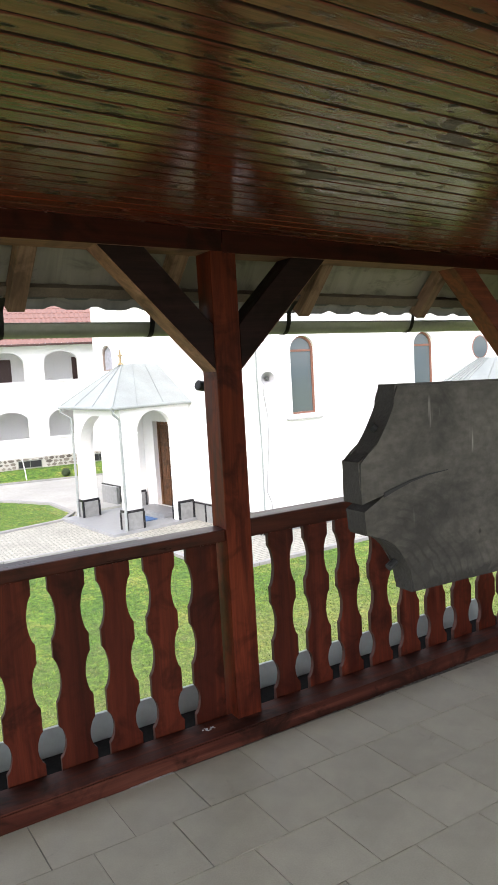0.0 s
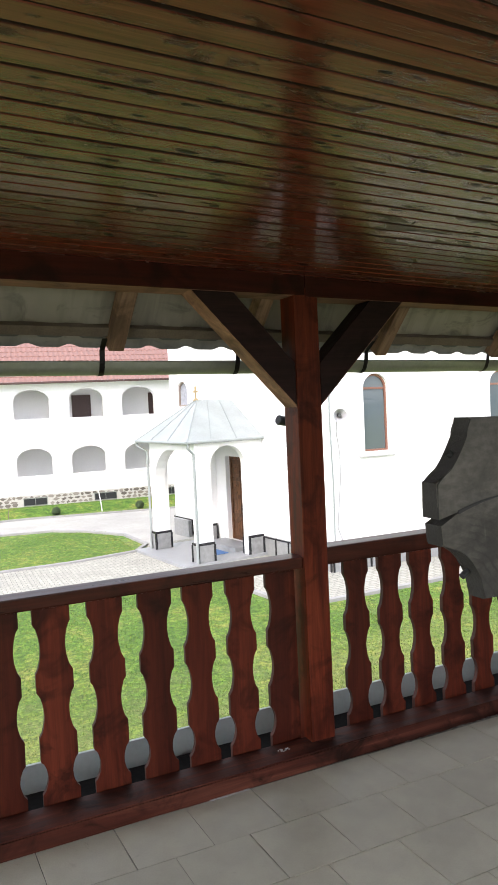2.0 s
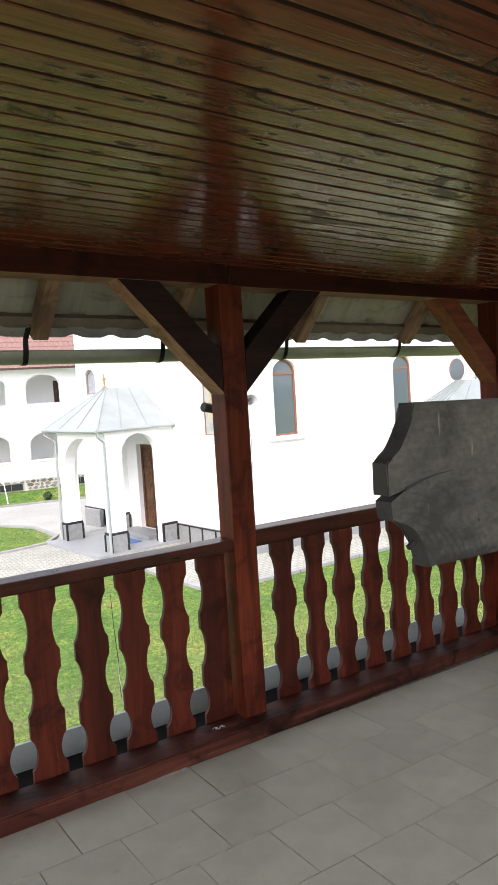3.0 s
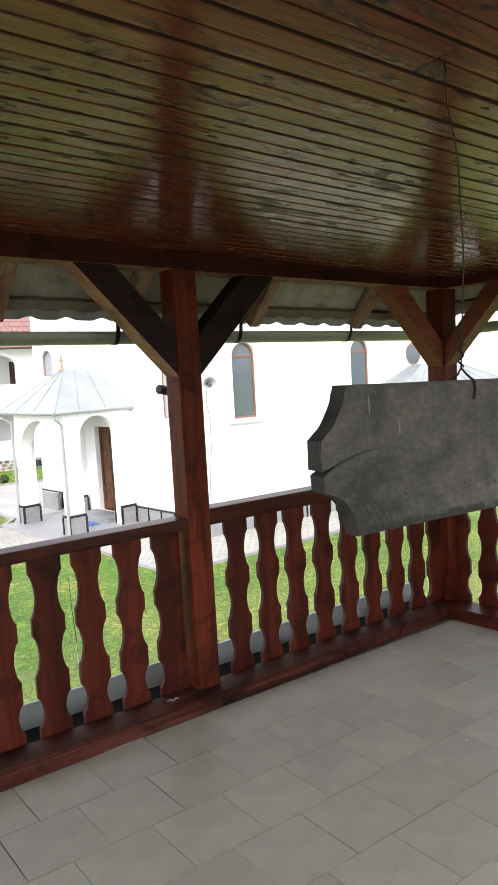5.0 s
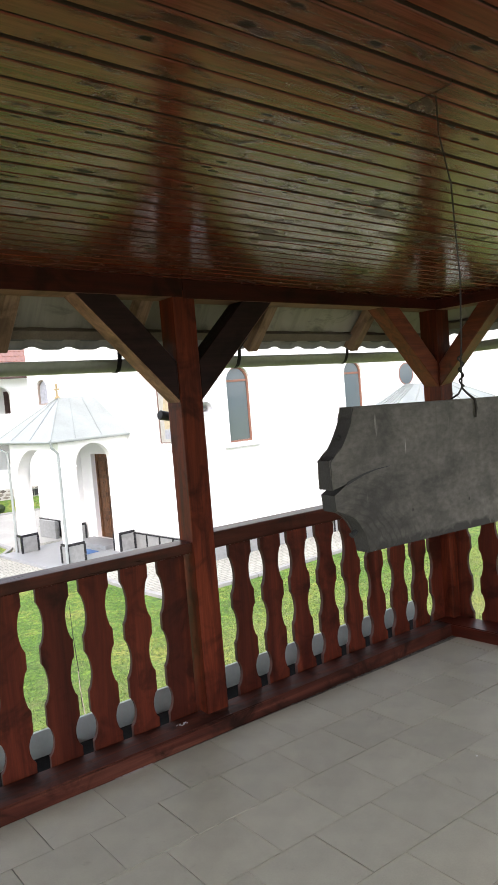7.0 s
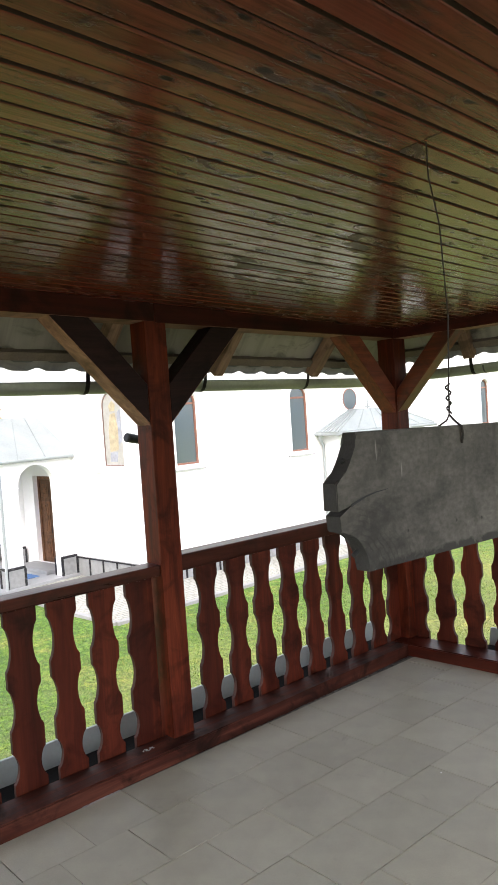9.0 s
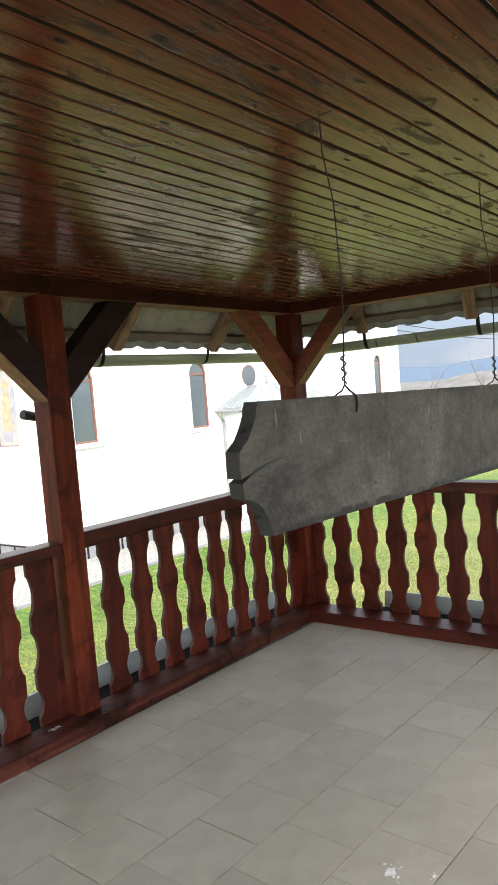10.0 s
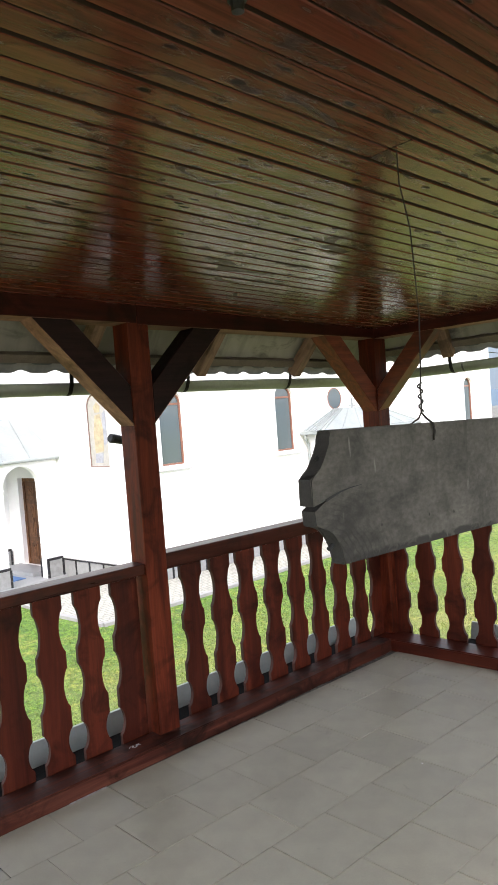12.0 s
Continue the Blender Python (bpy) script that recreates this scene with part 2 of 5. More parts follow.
# greyer tone for the cut edges, with the skylight on them painted in
M_EDGE = plain("skylit_baluster_edge", (0.042, 0.017, 0.012), 0.65, scale=12, amount=0.5, bump=0.1, Specular_IOR_Level=0.2)
M_BATTEN = plain("grey_weathered_batten", (0.105, 0.082, 0.066), 0.85, scale=9, amount=0.35, bump=0.3)
# near-black: the shade of the slot behind the railing is in this colour
M_SLAB = plain("shade_black_concrete", (0.006, 0.0055, 0.005), 1.0, scale=3, amount=0.5, bump=0.3, Specular_IOR_Level=0.05)
M_STONE_GREY = plain("grey_polished_stone", (0.23, 0.235, 0.232), 0.4, scale=9, amount=0.2)
M_STONE_BLACK = plain("black_polished_stone", (0.018, 0.018, 0.02), 0.25, scale=9, amount=0.3)
M_REDROOF = plain("red_metal_tile", (0.215, 0.105, 0.082), 0.55, scale=4, amount=0.2)
M_FRAME = plain("orange_brown_window_frame", (0.21, 0.092, 0.06), 0.45, scale=9, amount=0.15)
M_DOOR = wood("oiled_oak_door", (0.07, 0.03, 0.015), (0.135, 0.062, 0.03), (0.21, 0.108, 0.055), "z", rough=(0.4, 0.6))
M_BROWN = plain("dark_brown_door_paint", (0.055, 0.025, 0.02), 0.5)
M_GOLD = plain("worn_gold_paint", (0.32, 0.24, 0.12), 0.45, 0.3, amount=0.2)
M_BLUE = plain("blue_mat", (0.07, 0.16, 0.34), 0.9, amount=0.2)
M_WIRE = plain("rusty_iron_wire", (0.022, 0.018, 0.016), 0.7, 0.4, amount=0.4)
M_BARK = plain("grey_bark", (0.16, 0.13, 0.11), 0.9, scale=12, amount=0.3)
M_PALEBARK = plain("pale_stem_bark", (0.36, 0.31, 0.24), 0.9, scale=14, amount=0.3)
M_BUSH = plain("dark_green_leaves", (0.045, 0.075, 0.03), 0.7, scale=20, amount=0.4)
M_LINE = plain("pale_plaster_moulding", (0.74, 0.74, 0.73), 0.9, amount=0.04)
M_WHITE = plain("white_plastic", (0.75, 0.76, 0.76), 0.45, amount=0.05)


def sheet_material():
    """Underside of painted roof sheet: grey-green with dark dirt running down the slope."""
    k = Nodes("ribbed_sheet_underside")
    cloud = k.noise(k.coords((2.5, 2.5, 2.5)), 1.0, 4)
    streak = k.noise(k.coords((9, 1.2, 1.2)), 1.0, 4, 0.6, 0.4)
    soot = k.noise(k.coords((4, 6, 6)), 1.0, 5, 0.65, 0.8)
    col = k.ramp(cloud, [(0.3, (0.20, 0.188, 0.165)), (0.7, (0.285, 0.268, 0.236))])
    col = k.mix(k.grey(streak, 0.0, 0.65, 0.5, 0.72), col, (0.10, 0.095, 0.085))
    col = k.mix(k.grey(soot, 0.0, 0.8, 0.56, 0.72), col, (0.055, 0.05, 0.046))
    k.bump(cloud, 0.1, 0.004)
    return k.done(col, k.grey(streak, 0.38, 0.6), 0.1)


M_SHEET = sheet_material()


def tile_material():
    k = Nodes("grey_glazed_floor_tile")
    seed = k.random()
    v = k.coords((1, 1, 1))
    cloud, speck = k.noise(v, 7, 5), k.noise(v, 160, 2)
    col = k.ramp(cloud, [(0.3, (0.284, 0.270, 0.209)), (0.7, (0.342, 0.326, 0.253))])
    col = k.mix(0.15, col, k.ramp(speck, [(0.35, (0.6, 0.6, 0.6)), (0.65, (1.2, 1.2, 1.2))]), "MULTIPLY")
    world_v = k.node("NewGeometry").outputs["Position"]
    dirt = k.noise(world_v, 1.1, 6, 0.65, 0.8)
    col = k.mix(k.grey(dirt, 0.0, 0.35, 0.5, 0.72), col, (0.17, 0.155, 0.125))
    spots = k.noise(world_v, 7.0, 5, 0.7, 0.6)
    col = k.mix(k.grey(spots, 0.0, 0.5, 0.64, 0.76), col, (0.10, 0.088, 0.07))
    t = k.grey(seed, 0.935, 1.05)
    col = k.mix(1.0, col, k.node("CombineColor", [(0, t), (1, t), (2, t)]).outputs[0], "MULTIPLY")
    k.bump(k.noise(v, 30, 3), 0.05, 0.002)
    return k.done(col, k.grey(cloud, 0.3, 0.48))


M_TILE = tile_material()


def board_material():
    """Old weathered grey plank: soft blotches, black water stains along the foot, curved grain by the notch, pale scratches."""
    k = Nodes("weathered_grey_plank")
    obj = k.co.outputs["Object"]
    sep = k.node("SeparateXYZ", [(0, obj)])
    g = k.noise(k.coords((1.2, 12, 12)), 1.0, 6, 0.62, 2.2)
    f = k.noise(k.coords((55, 90, 90)), 1.0, 3)
    st = k.noise(k.coords((5.0, 5, 6.5)), 1.0, 5, 0.62, 0.6)
    big = k.noise(k.coords((1.8, 2, 2.4)), 1.0, 3)
    speck = k.noise(k.coords((17, 17, 20)), 1.0, 5, 0.7, 0.8)
    col = k.ramp(k.mix(0.2, k.mix(0.45, st, big), speck), [(0.41, (0.026, 0.0242, 0.0216)), (0.49, (0.06, 0.0558, 0.0492)), (0.60, (0.106, 0.0985, 0.087))])
    col = k.mix(0.22, col, k.ramp(g, [(0.36, (0.45, 0.45, 0.45)), (0.64, (1.3, 1.3, 1.28))]), "MULTIPLY")
    col = k.mix(0.65, col, k.ramp(f, [(0.32, (0.6, 0.6, 0.6)), (0.68, (1.3, 1.3, 1.3))]), "MULTIPLY")
    # drips running down the face
    drip = k.noise(k.coords((26, 3, 1.6)), 1.0, 4, 0.6, 0.5)
    col = k.mix(k.grey(drip, 0.0, 0.5, 0.57, 0.7), col, (0.028, 0.025, 0.022))
    # black water stain creeping up from the lower edge
    edge = k.node("Math", [(0, k.grey(sep.outputs[2], 1.0, 0.0, -0.32, -0.285)), (1, k.grey(k.mix(0.45, st, speck), 0.0, 2.2, 0.40, 0.58))])
    edge.operation = "MULTIPLY"
    col = k.mix(k.grey(edge.outputs[0], 0.0, 0.9, 0.25, 0.6), col, (0.012, 0.011, 0.010))
    # growth rings sweeping round the lower notch
    away = k.node("VectorMath", [(0, k.coords((1.0, 0.0, 1.25)))])
    away.operation = "DISTANCE"
    away.inputs[1].default_value = (-1.03, 0.0, -0.45)
    wob = k.node("Math", [(0, away.outputs["Value"]), (1, k.grey(st, -0.025, 0.025))])
    turns = k.node("Math", [(0, wob.outputs[0])])
    turns.operation = "MULTIPLY"
    turns.inputs[1].default_value = 390.0
    wave = k.node("Math", [(0, turns.outputs[0])])
    wave.operation = "SINE"
    near = k.grey(away.outputs["Value"], 1.0, 0.0, 0.22, 0.36)
    ring = k.node("Math", [(0, k.grey(wave.outputs[0], 0.0, 1.0, 0.35, 0.95)), (1, near)])
    ring.operation = "MULTIPLY"
    inside = k.node("Math", [(0, ring.outputs[0]), (1, k.grey(sep.outputs[0], 0.0, 0.75, -0.97, -0.90))])
    inside.operation = "MULTIPLY"
    broken = k.node("Math", [(0, inside.outputs[0]), (1, k.grey(k.mix(0.5, g, speck), 0.0, 1.0, 0.42, 0.56))])
    broken.operation = "MULTIPLY"
    col = k.mix(broken.outputs[0], col, (0.018, 0.016, 0.014))
    # short pale upright scratches
    scr = k.node("TexVoronoi", [("Vector", k.coords((26, 0, 7.5)))], Scale=1.0, Randomness=1.0)
    sv = k.node("TexVoronoi", [("Vector", k.coords((150, 0, 9)))], Scale=1.0, Randomness=1.0)
    line = k.node("Math", [(0, k.grey(scr.outputs["Distance"], 1.0, 0.0, 0.10, 0.20)), (1, k.grey(sv.outputs["Distance"], 1.0, 0.0, 0.2, 0.4))])
    line.operation = "MULTIPLY"
    rare = k.node("Math", [(0, line.outputs[0]), (1, k.grey(k.noise(k.coords((3, 3, 3)), 1.0, 2), 0.0, 0.8, 0.5, 0.6))])
    rare.operation = "MULTIPLY"
    col = k.mix(rare.outputs[0], col, (0.26, 0.25, 0.23))
    pits = k.node("TexVoronoi", [("Vector", k.coords((17, 3, 13)))], Scale=1.0, Randomness=1.0)
    pit = k.grey(pits.outputs["Distance"], 0.9, 0.0, 0.035, 0.075)
    col = k.mix(pit, col, (0.01, 0.009, 0.008))
    k.bump(k.mix(0.4, k.mix(0.5, g, f), ring.outputs[0]), 0.3, 0.003)
    return k.done(col, k.grey(g, 0.65, 0.85))


M_BOARD_END = plain("dark_weathered_end_grain", (0.026, 0.025, 0.024), 0.85, scale=14, amount=0.45, bump=0.4)
M_BOARD = board_material()


def dry_near_house(k, patches):
    """The lawn thins out to straw in uneven patches towards the veranda."""
    y = k.node("SeparateXYZ", [(0, k.node("NewGeometry").outputs["Position"])]).outputs[1]
    shift = k.node("Math", [(0, y), (1, k.grey(patches, -7.0, 7.0))])
    return k.grey(shift.outputs[0], 0.65, 0.0, 3.0, 9.5)


def grass_material(name="meadow_grass"):
    k = Nodes(name)
    v = k.coords((1, 1, 1))
    big, mid, fine = k.noise(v, 0.35, 4), k.noise(v, 3.0, 4, 0.6), k.noise(k.coords((1, 1, 0.4)), 30, 6, 0.75)
    col = k.ramp(k.mix(0.5, big, mid), [(0.36, (0.044, 0.132, 0.011)), (0.5, (0.098, 0.196, 0.021)), (0.64, (0.24, 0.25, 0.055))])
    col = k.mix(0.7, col, k.ramp(fine, [(0.32, (0.35, 0.4, 0.35)), (0.68, (1.5, 1.45, 1.3))]), "MULTIPLY")
    clump = k.noise(v, 9.0, 8, 0.78, 0.4)
    col = k.mix(0.85, col, k.ramp(clump, [(0.38, (0.28, 0.34, 0.26)), (0.5, (0.9, 0.9, 0.9)), (0.62, (1.9, 1.65, 1.6))]), "MULTIPLY")
    col = k.mix(dry_near_house(k, mid), col, k.ramp(fine, [(0.34, (0.08, 0.09, 0.024)), (0.5, (0.235, 0.225, 0.07)), (0.66, (0.46, 0.40, 0.19))]))
    k.bump(fine, 0.9, 0.04)
    return k.done(col, 0.85)


M_GRASS = grass_material()


def blade_material():
    k = Nodes("grass_blade")
    s = k.island()
    v = k.coords((1, 1, 1))
    big = k.noise(v, 0.35, 4)
    col = k.ramp(k.mix(0.55, s, big), [(0.2, (0.044, 0.128, 0.011)), (0.55, (0.112, 0.205, 0.023)), (0.85, (0.32, 0.295, 0.08))])
    clump = k.noise(v, 9.0, 8, 0.78, 0.4)
    col = k.mix(0.7, col, k.ramp(clump, [(0.38, (0.3, 0.36, 0.27)), (0.5, (0.9, 0.9, 0.9)), (0.62, (1.85, 1.6, 1.5))]), "MULTIPLY")
    col = k.mix(dry_near_house(k, k.noise(v, 3.0, 4, 0.6)), col, k.ramp(s, [(0.2, (0.13, 0.145, 0.035)), (0.8, (0.42, 0.37, 0.16))]))
    return k.done(col, 0.7)


M_BLADE = blade_material()


def paver_material(name, a, b, size, joint=0.06):
    """Concrete pavers in courses."""
    k = Nodes(name)
    br = k.node("TexBrick", [("Vector", k.coords((1, 1, 1)))])
    br.inputs["Color1"].default_value, br.inputs["Color2"].default_value = (*a, 1), (*b, 1)
    br.inputs["Mortar"].default_value = (*(0.45 * c for c in a), 1)
    br.inputs["Scale"].default_value = 1.0
    br.inputs["Mortar Size"].default_value = joint * size
    br.inputs["Brick Width"].default_value, br.inputs["Row Height"].default_value = size * 1.6, size
    n = k.noise(k.coords((1, 1, 1)), 1.3, 5)
    col = k.mix(0.4, br.outputs["Color"], k.ramp(n, [(0.3, (0.7, 0.7, 0.7)), (0.7, (1.15, 1.15, 1.15))]), "MULTIPLY")
    k.bump(br.outputs["Fac"], -0.4, 0.01)
    return k.done(col, 0.9)


M_PAVER = paver_material("cream_concrete_pavers", (0.37, 0.36, 0.305), (0.315, 0.307, 0.262), 0.14, 0.08)
M_ROAD = plain("pale_concrete_road", (0.345, 0.338, 0.31), 0.95, scale=0.6, amount=0.14, bump=0.2)
M_KERB = plain("pale_concrete_kerb", (0.27, 0.265, 0.255), 0.95, scale=3, amount=0.15, bump=0.2)


def glass_material():
    k = Nodes("dark_window_glass")
    k.bump(k.noise(k.coords((1.2, 1, 5)), 2.0, 3, 0.6, 0.8), 0.09, 0.02)
    return k.done((0.085, 0.11, 0.118), 0.03, Specular_IOR_Level=0.9)


M_GLASS = glass_material()


# ---- mesh helpers ----
def part(name, bm, material, parent=None, label="", m=None, smooth=False):
    """One bmesh as one mesh object under a thing."""
    me = bpy.data.meshes.new(name)
    bmesh.ops.recalc_face_normals(bm, faces=bm.faces)
    bm.to_mesh(me)
    bm.free()
    me.materials.append(material)
    if smooth:
        for p in me.polygons:
            p.use_smooth = True
    ob = new(name, me)
    if parent is not None:
        ob.parent = parent
    if m is not None:
        ob.matrix_basis = m
    if label:
        tagged(ob, label)
    return ob


def thing(name, label, category, m=None, group="", kind=""):
    ob = new(name)
    ob.empty_display_size = 0.1
    if m is not None:
        ob.matrix_basis = m
    return tagged(ob, label, category, group, kind)


def box(bm, x0, x1, y0, y1, z0, z1, bevel=0.0, m=None):
    r = bmesh.ops.create_cube(bm, size=1.0)
    mat = Matrix.Translation(((x0 + x1) / 2, (y0 + y1) / 2, (z0 + z1) / 2)) @ Matrix.Diagonal((x1 - x0, y1 - y0, z1 - z0, 1))
    bmesh.ops.transform(bm, matrix=(m or Matrix()) @ mat, verts=r["verts"])
    if bevel:
        edges = list({e for v in r["verts"] for e in v.link_edges})
        bmesh.ops.bevel(bm, geom=edges, offset=bevel, segments=2, affect="EDGES", profile=0.6)
    return bm


def boxed(*args, **kw):
    return box(bmesh.new(), *args, **kw)


def slab(bm, outline, axis, a, b, m=None):
    """An outline in a plane, pulled from a to b along the axis."""
    def at(p, d):
        q = {"z": (p[0], p[1], d), "y": (p[0], d, p[1]), "x": (d, p[0], p[1])}[axis]
        return (m @ Vector(q)) if m else Vector(q)
    lo, hi = [bm.verts.new(at(p, a)) for p in outline], [bm.verts.new(at(p, b)) for p in outline]
    n = len(outline)
    bm.faces.new(lo)
    bm.faces.new(hi[::-1])
    for i in range(n):
        bm.faces.new((lo[i], lo[(i + 1) % n], hi[(i + 1) % n], hi[i]))
    return bm


def beam_between(bm, p, q, w, h, up=(0, 0, 1), bevel=0.0, ends=0.0):
    """A squared timber from p to q: w across, h along up."""
    p, q = Vector(p), Vector(q)
    d = (q - p).normalized()
    side = d.cross(Vector(up)).normalized()
    top = side.cross(d)
    m = Matrix((d, side, top)).transposed().to_4x4()
    m.translation = (p + q) / 2
    ln = (q - p).length / 2 + ends
    return box(bm, -ln, ln, -w / 2, w / 2, -h / 2, h / 2, bevel, m)


def tube(bm, points, radius, sides=8, cap=True):
    pts = [Vector(p) for p in points]
    rings, ref = [], None
    for i, p in enumerate(pts):
        d = (pts[min(i + 1, len(pts) - 1)] - pts[max(i - 1, 0)]).normalized()
        if ref is None:
            ref = d.orthogonal().normalized()
        ref = (ref - d * ref.dot(d)).normalized()
        o = d.cross(ref)
        r = radius[i] if isinstance(radius, (list, tuple)) else radius
        rings.append([bm.verts.new(p + r * (math.cos(a) * ref + math.sin(a) * o)) for a in (2 * math.pi * s / sides for s in range(sides))])
    for a, b in zip(rings, rings[1:]):
        for s in range(sides):
            bm.faces.new((a[s], a[(s + 1) % sides], b[(s + 1) % sides], b[s]))
    if cap:
        bm.faces.new(rings[0][::-1])
        bm.faces.new(rings[-1])
    return bm


def pierced(bm, x0, x1, z0, z1, y0, y1, openings):
    """A wall of thickness y0..y1 with openings (x0, x1, bottom, spring, rise): rise 0 is a flat head."""
    cuts = {x0, x1}
    for a, b, zb, zs, rise in openings:
        steps = 14 if rise else 1
        cuts |= {a + (b - a) * (0.5 - 0.5 * math.cos(math.pi * i / steps)) for i in range(steps + 1)}
    cuts = sorted(c for c in cuts if x0 - 1e-6 <= c <= x1 + 1e-6)

    def head(o, x):
        a, b, zb, zs, rise = o
        u = max(-1.0, min(1.0, (x - (a + b) / 2) / ((b - a) / 2)))
        return zs + rise * math.sqrt(max(0.0, 1 - u * u))

    def quad(*ps):
        vs = [bm.verts.new(p) for p in ps]
        bm.faces.new(vs)

    for xa, xb in zip(cuts, cuts[1:]):
        if xb - xa < 1e-5:
            continue
        mid = (xa + xb) / 2
        here = sorted((o for o in openings if o[0] < mid < o[1]), key=lambda o: o[2])
        low = (z0, z0)
        for o in here + [None]:
            if o is None:
                top = (z1, z1)
            else:
                top = (o[2], o[2])
            for y, flip in ((y0, 0), (y1, 1)):
                quad((xa, y, low[0]), (xb, y, low[1]), (xb, y, top[1]), (xa, y, top[0]))
            if o is not None:
                quad((xa, y0, o[2]), (xb, y0, o[2]), (xb, y1, o[2]), (xa, y1, o[2]))
                low = (head(o, xa), head(o, xb))
                quad((xa, y0, low[0]), (xb, y0, low[1]), (xb, y1, low[1]), (xa, y1, low[0]))
    for o in openings:
        for x in (o[0], o[1]):
            if o[3] > o[2]:
                quad((x, y0, o[2]), (x, y1, o[2]), (x, y1, o[3]), (x, y0, o[3]))
    for x in (x0, x1):
        quad((x, y0, z0), (x, y1, z0), (x, y1, z1), (x, y0, z1))
    quad((x0, y0, z1), (x1, y0, z1), (x1, y1, z1), (x0, y1, z1))
    bmesh.ops.remove_doubles(bm, verts=bm.verts, dist=0.0005)
    return bm


def arch_outline(w, zb, zs, rise, n=14):
    """The outline of an arched opening, centred on x = 0."""
    pts = [(-w / 2, zb), (w / 2, zb)]
    pts += [(w / 2 * math.cos(math.pi * i / n), zs + rise * math.sin(math.pi * i / n)) for i in range(n + 1)]
    return pts


def arch_ring(bm, w, zb, zs, rise, t, y0, y1, n=14, m=None):
    """A frame of width t inside an arched outline."""
    outer, inner = arch_outline(w, zb, zs, rise, n), arch_outline(w - 2 * t, zb + t, zs, rise - t, n)
    def at(p, y):
        q = Vector((p[0], y, p[1]))
        return m @ q if m else q
    A = [[bm.verts.new(at(p, y)) for p in ring] for ring in (outer, inner) for y in (y0, y1)]
    k = len(outer)
    for i in range(k):
        j = (i + 1) % k
        for a, b in ((0, 2), (1, 3), (0, 1), (2, 3)):
            bm.faces.new((A[a][i], A[a][j], A[b][j], A[b][i]))
    return bm


# ---- plan ----
GROUND = -2.8
POST = 0.132
POST_DEEP = 0.142
BAY = 1.898
SIDE = Vector((0.119, -0.993, 0)).normalized()
OUT = Vector((0.993, 0.119, 0)).normalized()
SIDE_M = Matrix((SIDE, OUT, Vector((0, 0, 1)))).transposed().to_4x4()
SIDE_M.translation = Vector((BAY, 0.0, 0.0))


def ceiling_z(x, y):
    return 2.351 - 0.042 * x - 0.021 * y


def side_x(y):
    """The inner line of the side bay at a depth y."""
    return BAY - y * 0.12


# ---- ground ----
def ground_sheet():
    bm = bmesh.new()
    bmesh.ops.create_grid(bm, x_segments=60, y_segments=60, size=400)
    for v in bm.verts:
        far = max(0.0, math.hypot(v.co.x - 5, v.co.y - 15) - 45)
        v.co.z = GROUND - 0.06 * far * (1 if v.co.x > 10 else 0.2) ** 2
        v.co.z += 1.5 * noise.noise(v.co / 60) * min(1, far / 60)
        v.co.z = max(v.co.z, GROUND - 9) if far > 0 else GROUND
    return tagged(part("ground", bm, M_GRASS, smooth=True), "green and yellowish spring lawn, mown short", "ground", kind="structure")


ground_sheet()


def flat(name, outline, material, label, category, z0=GROUND - 0.15, z1=GROUND + 0.02):
    return tagged(part(name, slab(bmesh.new(), outline, "z", z0, z1), material), label, category, kind="structure")


flat("road", [(-40, 29.0), (-40, 24.6), (0.0, 26.0), (2.6, 25.6), (3.6, 24.6), (4.7, 22.9), (4.95, 20.6), (7.3, 20.3), (7.0, 24), (14, 24), (14, 27.5), (6.9, 28.7), (2.0, 29.6)],
     M_ROAD, "pale worn concrete drive between lawns", "road", z1=GROUND + 0.012)
flat("pavement", [(-40, 18.3), (-40, 15.6), (5.2, 15.3), (5.35, 12.6), (5.6, 10.95), (8.0, 11.0), (12.0, 11.25), (30, 11.9), (30, 13.4), (7.9, 13.4), (7.0, 20.4), (4.95, 20.6), (4.6, 19.5), (2.0, 18.85), (-0.1, 18.8)],
     M_PAVER, "cream concrete block paving round the church", "pavement", z1=GROUND + 0.02)


def kerb(points, label):
    bm = bmesh.new()
    for (ax, ay), (bx, by) in zip(points, points[1:]):
        n = max(1, round(math.hypot(bx - ax, by - ay) / 0.9))
        for i in range(n):
            p = Vector((ax + (bx - ax) * i / n, ay + (by - ay) * i / n, GROUND))
            q = Vector((ax + (bx - ax) * (i + 0.985) / n, ay + (by - ay) * (i + 0.985) / n, GROUND))
            beam_between(bm, p, q, 0.14, 0.16, bevel=0.012)
    return tagged(part("kerb", bm, M_KERB), label, "kerb", kind="structure")


kerb([(-20, 15.55), (5.15, 15.25), (5.3, 12.6), (5.55, 10.88), (8.0, 10.93), (12.0, 11.18), (30, 11.83)], "pale concrete kerb stones edging the lawn")
kerb([(-20, 18.35), (-0.1, 18.85), (2.0, 18.9), (4.2, 19.4), (4.85, 20.4), (4.7, 22.7), (3.6, 24.5), (2.5, 25.5), (0.0, 25.9), (-20, 25.2)], "low concrete edging round the grass island")
kerb([(-30, 29.6), (2.0, 29.75), (7, 28.8), (12, 27.9)], "low concrete edging along the verge")


